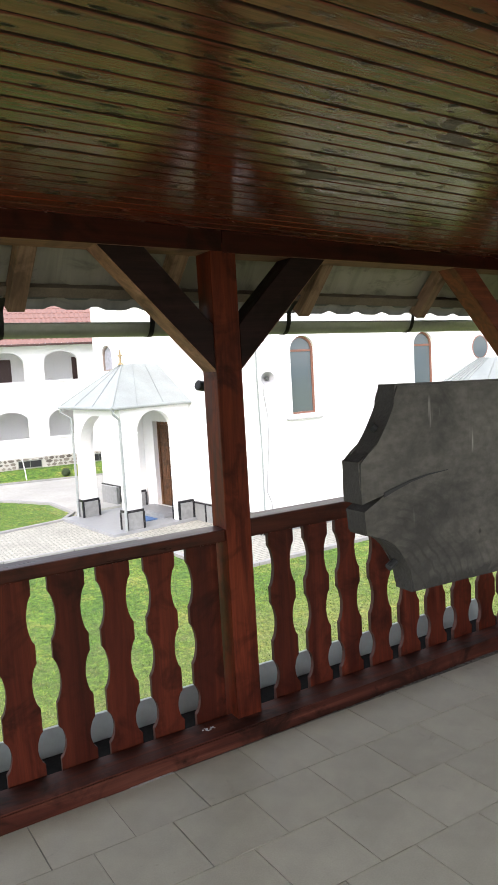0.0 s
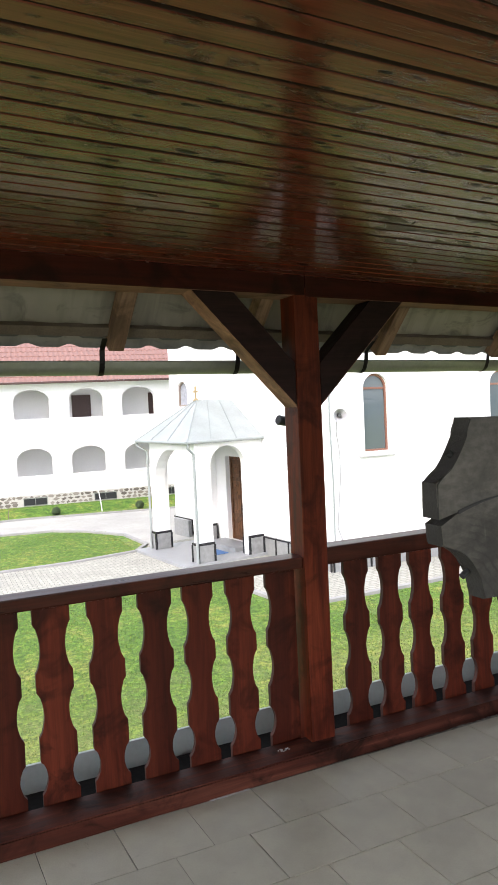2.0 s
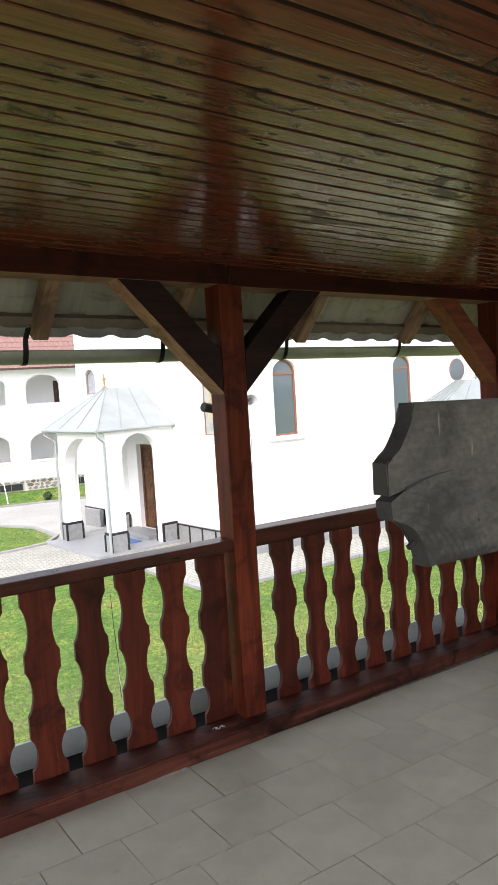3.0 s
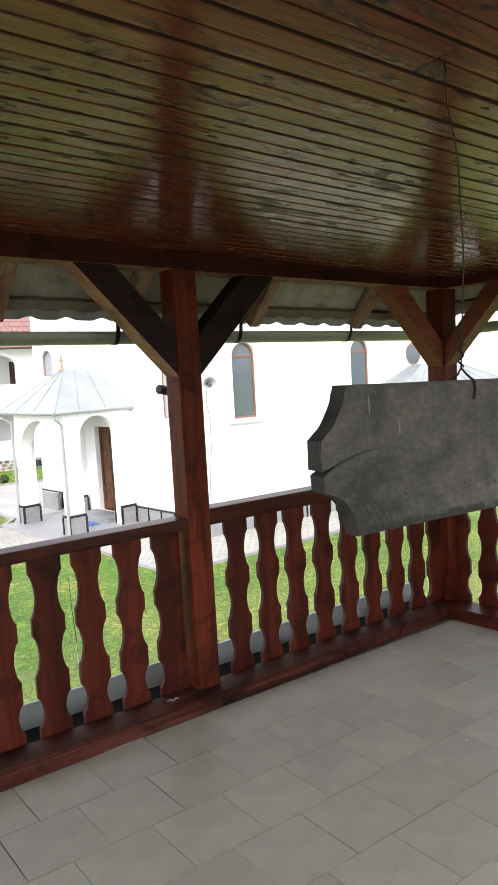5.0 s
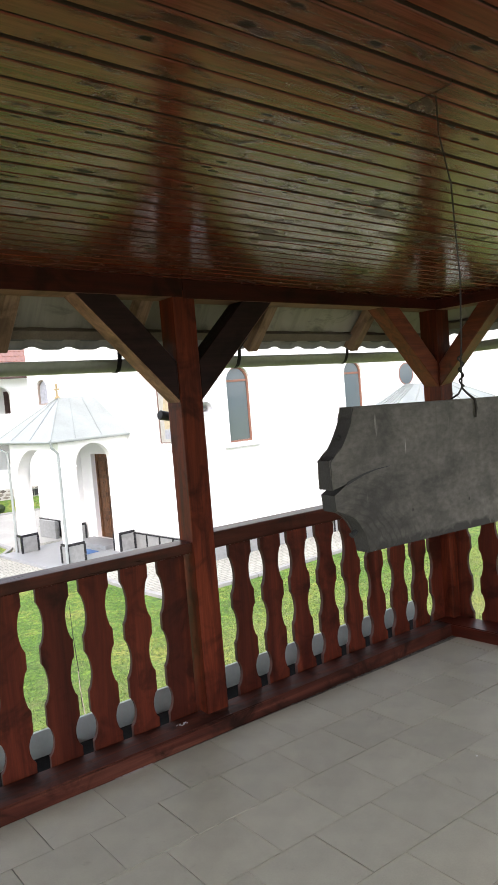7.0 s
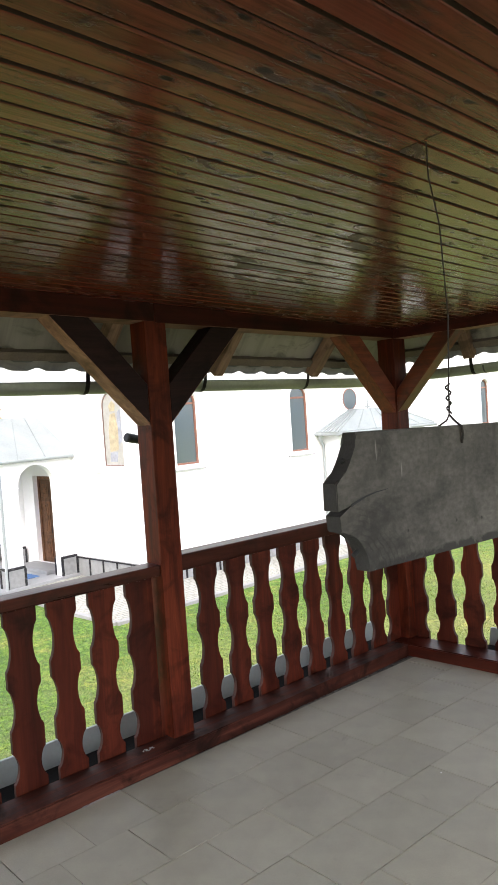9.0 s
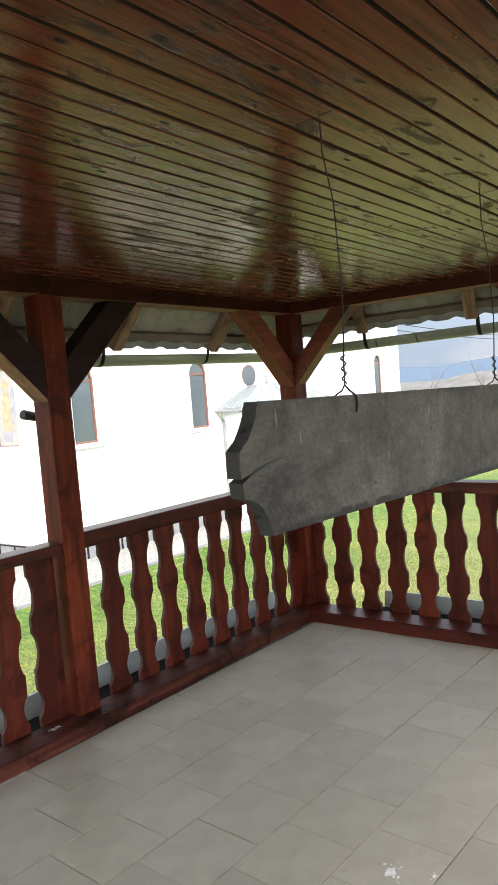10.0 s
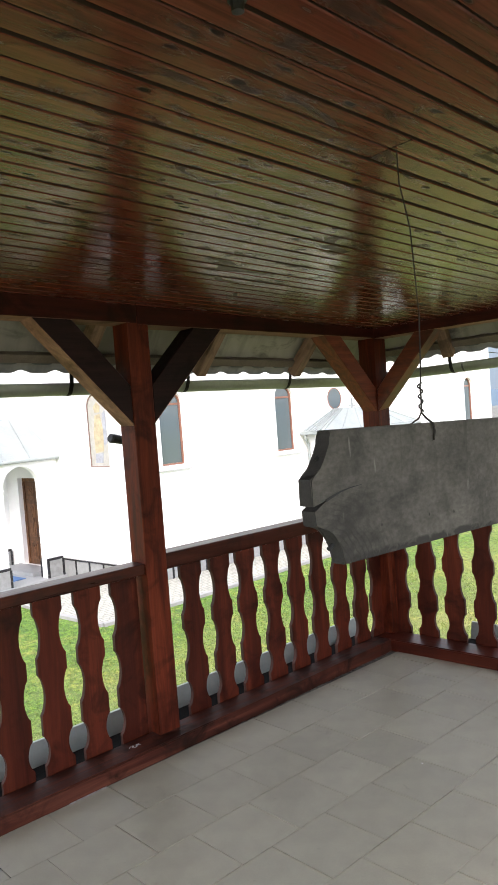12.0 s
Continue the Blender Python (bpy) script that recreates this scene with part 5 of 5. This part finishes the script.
# side porch on the long wall
SP = thing("side_porch", "low white side porch with a hipped zinc roof and cross", "porch", SOUTH_M)
sx0, sx1, sd = 7.07, 11.7, 0.75
bm = pierced(bmesh.new(), sx0, sx1, 0.0, 0.90 - g, -sd, -sd + 0.35, [(sx0 + 0.4, sx0 + 1.5, 0.9, -0.1 - g, 0.5), (sx0 + 1.85, sx0 + 2.78, 0.05, -0.1 - g, 0.4), (sx0 + 3.13, sx0 + 4.23, 0.9, -0.1 - g, 0.5)])
part("arch_wall", bm, M_WALL, SP, "white plastered front with arches")
for x in (sx0, sx1 - 0.35):
    part("end_wall", boxed(x, x + 0.35, -sd + 0.351, -0.002, 0.0, 0.90 - g), M_WALL, SP)
porch_roof(SP, sx0 - 0.3, sx1 + 0.3, sd + 0.28, 0.95 - g, 1.62 - g, 8.45, 10.2, 0.45, (0.18, 0.36, 0.5, 0.64, 0.82))
bm = tube(bmesh.new(), [(sx0 - 0.34, -0.02, 0.88 - g), (sx0 - 0.34, -sd - 0.31, 0.87 - g), (sx1 + 0.34, -sd - 0.31, 0.87 - g)], 0.05, 8)
part("gutter", bm, M_ZINC, SP, "pale zinc eaves gutter")
bm = tube(bmesh.new(), [(sx0 - 0.3, -0.2, 0.84 - g), (sx0 - 0.28, -0.19, 0.7 - g), (sx0 - 0.06, -0.1, 0.5 - g), (sx0 - 0.06, -0.1, 0.1)], 0.045, 8)
part("downpipe", bm, M_ZINC, SP, "pale zinc downpipe")
bm = boxed(9.0, 9.05, -0.42, -0.37, 1.3 - g, 1.95 - g, 0.008)
box(bm, 8.88, 9.17, -0.42, -0.37, 1.66 - g, 1.71 - g, 0.008)
tube(bm, [(9.025, -0.395, 1.36 - g), (9.025, -0.395, 1.2 - g)], [0.05, 0.09], 10)
part("roof_cross", bm, M_ZINC, SP, "pale metal cross on the roof")

# ---- arcaded house ----
HOUSE_M = T((8.0, 31.3, GROUND)) @ pose(0, 0, 0, 0, 0, -5)
house = thing("arcaded_house", "white two-storey house with arched loggias and a red metal roof", "house", HOUSE_M)
BP, BW = 2.555, 1.65
first = -6.03
cols = [first + BP * k for k in range(-4, 4)]
h_open = []
for c in cols:
    h_open += [(c, c + BW, 1.76, 2.56, 0.52), (c, c + BW, 1.68 - g, 2.55 - g, 0.52)]
HX0, HX1 = cols[0] - 0.6, cols[-1] + BW + 0.6
bm = pierced(bmesh.new(), HX0, HX1, 0.86, 3.42 - g, 0, 0.4, h_open)
part("wall", bm, M_WALL, house, "white plastered arcade wall")
part("loggia_wall", boxed(HX0, HX1, 1.9, 2.1, 0.0, 3.42 - g), M_WALL, house, "shaded inner wall")
for z in (0.86, 1.05 - g, 3.24 - g):
    part("loggia_slab", boxed(HX0, HX1, 0.41, 1.89, z, z + 0.18), M_WALL, house)
for c in cols:
    for z in (1.72, 1.64 - g):
        part("sill", boxed(c - 0.1, c + BW + 0.1, -0.05, 0.02, z - 0.03, z + 0.03, 0.006), M_LINE, house)
for c, dx in ((cols[5], 0.32), (cols[6], 1.70), (cols[3], 0.9)):
    d = part("door", boxed(c + dx, c + dx + 0.95, 1.86, 1.9, 1.23 - g, 2.80 - g, 0.01), M_BROWN, house, "dark brown loggia door")
    part("door_panel", boxed(c + dx + 0.12, c + dx + 0.83, 1.845, 1.862, 1.9 - g, 2.65 - g, 0.008), M_BROWN, d)
part("eave_board", boxed(HX0 - 0.4, HX1 + 0.4, -0.45, 0.0, 3.38 - g, 3.42 - g), M_WALL, house)
bm = bmesh.new()
NX = 170
rows = []
for j in range(9):
    v = j / 8
    y, z = -0.55 + 4.6 * v, 3.40 - g + 2.3 * v
    for dz in ((0.0,) if j == 0 else (-0.03, 0.0)):
        rows.append([bm.verts.new((HX0 - 0.5 + (HX1 - HX0 + 1.0) * i / NX, y, z + dz + 0.03 * (i % 2))) for i in range(NX + 1)])
for a, b in zip(rows, rows[1:]):
    for i in range(NX):
        bm.faces.new((a[i], a[i + 1], b[i + 1], b[i]))
part("roof", bm, M_REDROOF, house, "red profiled metal roof")
part("fascia", boxed(HX0 - 0.5, HX1 + 0.5, -0.58, -0.5, 3.32 - g, 3.42 - g, 0.01), M_BROWN, house)
part("back", boxed(HX0, HX1, 2.11, 7.0, 0.0, 3.42 - g), M_WALL, house)
part("grass_bank", slab(bmesh.new(), [(-1.32, -0.02), (-0.9, 0.13), (-0.4, 0.27), (0.02, 0.33), (0.02, -0.02)], "x", HX0, HX1), M_GRASS, house, "low grass bank against the house")
# rubble base: stones of uneven outline, proud of a pale mortar bed
part("base_wall", boxed(HX0, HX1, 0.03, 0.40, 0.0, 0.858), plain("pale_mortar", (0.5, 0.485, 0.45), 0.95), house, "pale mortar bed")
M_RUBBLE = Nodes("brown_grey_rubble_stone")
_c = M_RUBBLE.ramp(M_RUBBLE.island(), [(0.0, (0.11, 0.097, 0.083)), (0.5, (0.19, 0.17, 0.145)), (1.0, (0.28, 0.255, 0.22))])
_n = M_RUBBLE.noise(M_RUBBLE.coords((1, 1, 1)), 9, 4)
M_RUBBLE.bump(_n, 0.5, 0.02)
M_RUBBLE = M_RUBBLE.done(M_RUBBLE.mix(0.4, _c, M_RUBBLE.ramp(_n, [(0.3, (0.7, 0.7, 0.7)), (0.7, (1.2, 1.2, 1.2))]), "MULTIPLY"), 0.9)
rng = random.Random(8)
verts, faces = [], []
vents = [(first + 0.2 + 3.32 * k, first + 1.31 + 3.32 * k) for k in range(-3, 3)]
for r in range(5):
    x = HX0 + 0.1
    while x < HX1 - 0.3:
        w, h = rng.uniform(0.14, 0.36), 0.145 * rng.uniform(0.75, 1.1)
        cx, cz = x + w / 2, 0.02 + r * 0.168 + h / 2 + rng.uniform(-0.02, 0.02)
        x += w + 0.035
        if any(a - 0.15 < cx < b + 0.15 for a, b in vents) and 0.2 < cz < 0.72:
            continue
        n = rng.randint(4, 6)
        ring = [(cx + w / 2 * rng.uniform(0.9, 1.15) * math.cos(t), cz + h / 2 * rng.uniform(0.98, 1.25) * math.sin(t)) for t in (2 * math.pi * (i + rng.uniform(-0.2, 0.2)) / n for i in range(n))]
        k = len(verts)
        verts += [(a, 0.032, min(0.85, max(0.0, b))) for a, b in ring] + [(cx + (a - cx) * 0.93, -0.005, min(0.84, max(0.01, cz + (b - cz) * 0.93))) for a, b in ring]
        faces += [tuple(range(k + n, k + 2 * n))] + [(k + i, k + (i + 1) % n, k + n + (i + 1) % n, k + n + i) for i in range(n)]
me = bpy.data.meshes.new("rubble")
me.from_pydata(verts, [], faces)
me.materials.append(M_RUBBLE)
ob = new("rubble", me)
ob.parent = house
tagged(ob, "brown and grey rubble stones", kind="stuff")
for a, b in vents:
    w = part("basement_window", boxed(a, b, -0.01, 0.05, 0.36, 0.74, 0.005), M_GUTTER, house, "low basement window in a grey frame")
    part("pane", boxed(a + 0.035, (a + b) / 2 - 0.012, -0.02, -0.011, 0.40, 0.70), M_DARK, w)
    part("pane", boxed((a + b) / 2 + 0.012, b - 0.035, -0.02, -0.011, 0.40, 0.70), M_DARK, w)


# ---- plants ----
def bush(x, y, r, label):
    th = thing("bush", label, "bush", T((x, y, GROUND)), "clipped bushes")
    rng = np.random.default_rng(int(100 * r) + int(10 * x + 50))
    verts, faces = [], []
    for _ in range(900):
        d = rng.normal(0, 1, 3)
        d /= np.linalg.norm(d)
        p = d * r * (0.72 + 0.33 * rng.random()) * np.array((1, 1, 1.05)) + np.array((0, 0, r * 0.95))
        u = rng.normal(0, 1, 3)
        u = u / np.linalg.norm(u) * 0.045
        w = np.cross(d, u)
        w = w / (np.linalg.norm(w) + 1e-9) * 0.02
        i = len(verts)
        verts += [tuple(p - u), tuple(p + w), tuple(p + u), tuple(p - w)]
        faces.append((i, i + 1, i + 2, i + 3))
    me = bpy.data.meshes.new("leaves")
    me.from_pydata(verts, [], faces)
    me.materials.append(M_BUSH)
    ob = new("leaves", me)
    ob.parent = th
    part("stem", tube(bmesh.new(), [(0, 0, 0), (0, 0, r)], [0.03, 0.02], 6), M_BARK, th)
    return th


bush(3.45, 30.3, 0.19, "small round dark green clipped bush on the verge")
bush(7.25, 29.7, 0.19, "small round dark green clipped bush on the verge")


def bare_tree(x, y, h, seed, label, mat=None, z=GROUND, depth=4, spread=0.5, name="sapling", group="bare saplings", thick=None):
    th = thing(name, label, "tree", T((x, y, z)), group)
    rng = random.Random(seed)
    trunk, crown = bmesh.new(), bmesh.new()

    def grow(p, d, ln, r, lev):
        pts, rad, q = [p], [r], p
        for i in range(3):
            d = (d + Vector((rng.uniform(-1, 1), rng.uniform(-1, 1), rng.uniform(-0.3, 0.6))) * 0.16).normalized()
            q = q + d * ln / 3
            pts.append(q)
            rad.append(r * (1 - 0.2 * (i + 1)))
        tube(trunk if lev == 0 else crown, pts, rad, 5 if lev < 2 else 3, cap=False)
        if lev < depth:
            for _ in range(3 if lev else 4):
                k = rng.randint(1, 3)
                nd = (d + Vector((rng.uniform(-1, 1), rng.uniform(-1, 1), rng.uniform(0, 0.8))) * spread * 1.6).normalized()
                grow(pts[k], nd, ln * rng.uniform(0.5, 0.75), rad[k] * 0.6, lev + 1)

    grow(Vector((0, 0, -0.05)), Vector((0, 0, 1)), h * 0.45, thick or h * 0.009, 0)
    part("trunk", trunk, mat or M_BARK, th)
    part("crown", crown, mat or M_BARK, th)
    return th


bare_tree(1.3, 30.2, 1.9, 2, "thin leafless sapling by the arcaded house", depth=2)
limed = thing("sapling", "thin leaning sapling with a lime-washed stem by the house", "tree", T((5.5, 30.0, GROUND)), "bare saplings")
part("trunk", tube(bmesh.new(), [(0.01, 0, -0.05), (-0.03, 0, 0.4), (-0.08, 0.01, 0.75), (-0.13, 0, 1.15), (-0.19, 0, 1.72)], [0.028, 0.026, 0.022, 0.017, 0.011], 6), M_LINE, limed, "lime-washed stem")
part("twig", tube(bmesh.new(), [(-0.17, 0, 1.5), (-0.05, 0.02, 1.68), (0.1, 0.03, 1.72)], [0.009, 0.007, 0.005], 5), M_PALEBARK, limed)
part("twig", tube(bmesh.new(), [(-0.18, 0, 1.6), (-0.32, -0.02, 1.7), (-0.42, 0, 1.69)], [0.009, 0.007, 0.005], 5), M_PALEBARK, limed)
young = thing("young_tree", "thin leafless young tree with a pale lower stem", "tree", T((1.42, 5.9, GROUND)))
part("stem", tube(bmesh.new(), [(0, 0, 0), (-0.012, 0.01, 0.35), (-0.05, 0.0, 0.75), (-0.055, 0, 1.0)], [0.009, 0.008, 0.006, 0.005], 6), M_PALEBARK, young)
part("twig", tube(bmesh.new(), [(-0.045, 0.004, 0.5), (-0.05, 0.0, 1.05), (-0.075, 0.01, 1.5), (-0.09, 0, 1.93)], [0.006, 0.006, 0.005, 0.003], 5), M_WIRE, young, "dark thin leader")

# ---- distance ----
M_HILL = plain("hazy_blue_hill", (0.085, 0.13, 0.17), 1.0, scale=0.02, amount=0.12)
M_SCRUB = plain("hazy_scrub", (0.15, 0.145, 0.125), 1.0, scale=0.3, amount=0.35)


def ridge(name, x, y0, y1, base, height, mat, seed, label, category):
    bm = bmesh.new()
    n = 80
    tops = []
    for i in range(n + 1):
        y = y0 + (y1 - y0) * i / n
        h = height * (0.7 + 0.3 * noise.noise(Vector((y * 0.012, seed, 0))) + 0.12 * noise.noise(Vector((y * 0.06, seed, 3))))
        tops.append((bm.verts.new((x, y, base)), bm.verts.new((x + 30, y, base + h)), bm.verts.new((x + 90, y, base))))
    for a, b in zip(tops, tops[1:]):
        bm.faces.new((a[0], b[0], b[1], a[1]))
        bm.faces.new((a[1], b[1], b[2], a[2]))
    return tagged(part(name, bm, mat, smooth=True), label, category, kind="structure")


ridge("backdrop_hills", 380, -700, 500, -14, 30, M_HILL, 1.7, "hazy blue wooded hills on the skyline", "hills")
ridge("backdrop_scrub", 150, -160, 240, -12, 15.5, M_SCRUB, 5.1, "grey-brown leafless scrub below the hills", "scrub")
plain("bare_twigs", (0.11, 0.088, 0.072), 0.9)
rng = random.Random(11)
for i, (y, h) in enumerate(((23.2, 8.6), (21.2, 7.6), (31.6, 7.4), (33.5, 6.6), (29.6, 4.6), (27.6, 4.2), (25.8, 4.4), (18.6, 6.4), (15.5, 5.2), (11.0, 7.0), (6.0, 5.5))):
    bare_tree(62 + rng.uniform(-4, 4), y, h, 40 + i, "leafless tree beyond the lawn", bpy.data.materials["bare_twigs"], GROUND - 1.2, 4, 0.6, "bare_tree", "leafless trees", 0.13)
bm = bmesh.new()
for dz in (0.0, 0.3):
    tube(bm, [(27.0 + 53 * u, 13.4 + 10.6 * u, 3.62 + dz + 0.56 * u - 1.3 * u * (1 - u)) for u in (k / 10 for k in range(11))], 0.02, 5)
tagged(part("power_cable", bm, M_BLACK), "thin dark overhead cables fixed to the church", "cable")

# ---- marks and debris ----
def foot_dirt():
    """Dark flakes of dirt lying on the tiles along the foot of the sill, thickest in the corner."""
    rng = random.Random(21)
    verts, faces = [], []
    for _ in range(230):
        u = 1 - rng.random() ** 1.7
        x = 0.35 + 1.5 * u
        y = -0.092 + 0.017 * x - 0.004 - abs(rng.gauss(0, 0.006 + 0.006 * u))
        r, n, k = rng.uniform(0.002, 0.007), rng.randint(4, 6), len(verts)
        ring = [(x + r * rng.uniform(1.0, 2.6) * math.cos(6.283 * i / n), y + r * rng.uniform(0.4, 1.0) * math.sin(6.283 * i / n)) for i in range(n)]
        verts += [(a, b, 0.0005) for a, b in ring] + [(x, y, 0.0015 + r * 0.5)]
        faces += [(k + i, k + (i + 1) % n, k + n) for i in range(n)]
    me = bpy.data.meshes.new("floor_dirt")
    me.from_pydata(verts, [], faces)
    me.materials.append(plain("dark_crumbled_dirt", (0.05, 0.043, 0.036), 0.95, scale=60, amount=0.6))
    tagged(new("floor_dirt", me), "dark crumbs of dirt along the foot of the sill", "dirt", kind="stuff")


foot_dirt()


def splash(x, y, size, count, seed, label):
    """Dried white paint: one ragged blot and loose drops."""
    rng = random.Random(seed)
    bm = bmesh.new()
    for i in range(count):
        r = size if i == 0 else size * rng.uniform(0.06, 0.28)
        a, d = rng.uniform(0, 6.28), 0 if i == 0 else size * rng.uniform(0.6, 2.6)
        cx, cy = x + d * math.cos(a), y + 0.7 * d * math.sin(a)
        n = 16 if i == 0 else 7
        slab(bm, [(cx + r * rng.uniform(0.45, 1.1) * math.cos(2 * math.pi * k / n), cy + 0.8 * r * rng.uniform(0.45, 1.1) * math.sin(2 * math.pi * k / n)) for k in range(n)], "z", -0.001, 0.0012)
    return tagged(part("paint_splash", bm, plain("dried_white_paint", (0.62, 0.62, 0.6), 0.8, scale=60, amount=0.3)), label, "paint mark")


splash(-0.135, -1.835, 0.030, 16, 2, "dried white paint splash on the grey tiles")
splash(-0.065, -1.965, 0.012, 8, 7, "small faint white paint drops on the grey tiles")
splash(0.62, -1.12, 0.006, 4, 9, "tiny white paint specks on the grey tiles")
bm = bmesh.new()
rng = random.Random(21)
for i in range(22):
    cx, cy, r = -0.29 + rng.gauss(0, 0.013), -0.004 + rng.gauss(0, 0.006), rng.uniform(0.0015, 0.006)
    slab(bm, [(cx + r * rng.uniform(0.6, 1.2) * math.cos(k), cy + 0.7 * r * rng.uniform(0.6, 1.2) * math.sin(k)) for k in (0.2, 1.4, 2.7, 3.9, 5.2)], "z", 0.0785, 0.081 + rng.uniform(0, 0.006))
tagged(part("plaster_crumbs", bm, plain("grey_plaster_crumb", (0.2, 0.19, 0.18), 0.9, scale=50, amount=0.6)), "grey plaster crumbs lying on the sill by the post", "debris")
bm = bmesh.new()
for i in range(11):
    a = -0.72 + 0.018 * i + rng.uniform(-0.003, 0.003)
    slab(bm, [(a, -0.106 - rng.uniform(0.0, 0.003)), (a + rng.uniform(0.012, 0.02), -0.106 - rng.uniform(0.0, 0.004)), (a + 0.016, -0.097), (a, -0.097)], "z", -0.001, 0.003)
tagged(part("filler_smear", bm, M_KERB), "pale filler smear along the foot of the sill", "filler")

bm = tube(bmesh.new(), [(-1.295, -2.25, ceiling_z(-1.295, -2.25) + 0.004), (-1.295, -2.25, ceiling_z(-1.295, -2.25) - 0.004), (-1.295, -2.25, ceiling_z(-1.295, -2.25) - 0.006), (-1.295, -2.25, ceiling_z(-1.295, -2.25) - 0.022)], [0.017, 0.017, 0.012, 0.011], 14)
tagged(part("ceiling_knob", bm, M_BLACK), "small dark round knob on the ceiling boards", "knob")

# ---- floor tiles, one by one ----
TP, TQ, SKEW = 0.318, 0.3135, 0.06
TILE_SHEAR = Matrix(((1, -SKEW, 0, 0), (0, 1, 0, 0), (0, 0, 1, 0), (0, 0, 0, 1)))
me_tile = bpy.data.meshes.new("tile")
bm = boxed(-TP / 2 + 0.0016, TP / 2 - 0.0016, -TQ / 2 + 0.0016, TQ / 2 - 0.0016, -0.006, 0.0)
bmesh.ops.bevel(bm, geom=[e for e in bm.edges if all(v.co.z > -0.001 for v in e.verts)], offset=0.001, segments=1, affect="EDGES")
bmesh.ops.transform(bm, matrix=TILE_SHEAR, verts=bm.verts)
bm.to_mesh(me_tile)
bm.free()
me_tile.materials.append(M_TILE)
rng = random.Random(5)
row_x = [-0.199, -0.665, -0.165, -0.312, -0.126, 0.046]
for r in range(12):
    y = -0.413 + TQ / 2 - r * TQ
    start = row_x[r] + SKEW * TQ / 2 if r < len(row_x) else -0.1 + 0.159 * (r % 2) + rng.uniform(-0.03, 0.03)
    for k in range(-18, 12):
        x = start + (k + 0.5) * TP
        if x - TP / 2 < -4.6 or x - TP / 2 > side_x(y) - 0.06:
            continue
        if x + TP / 2 > side_x(y) + 0.06:
            e, q = TP / 2 - 0.002, TQ / 2 - 0.002
            xr = [min(e, side_x(y + v * TQ / 2) + 0.04 - x) + v * q * -SKEW for v in (-1, 1)]
            cut = part("tile", slab(bmesh.new(), [(-e + SKEW * q, -q), (xr[0], -q), (xr[1], q), (-e - SKEW * q, q)], "z", -0.006, 0.0), M_TILE, floor)
            cut.location = (x, y, 0)
            continue
        ob = new("tile", me_tile)
        ob.parent = floor
        ob.location = (x + rng.uniform(-0.0012, 0.0012), y + rng.uniform(-0.0012, 0.0012), rng.uniform(-0.0007, 0.0007))
        ob.rotation_euler = (radians(rng.uniform(-0.15, 0.15)), radians(rng.uniform(-0.15, 0.15)), radians(rng.uniform(-0.25, 0.25)))
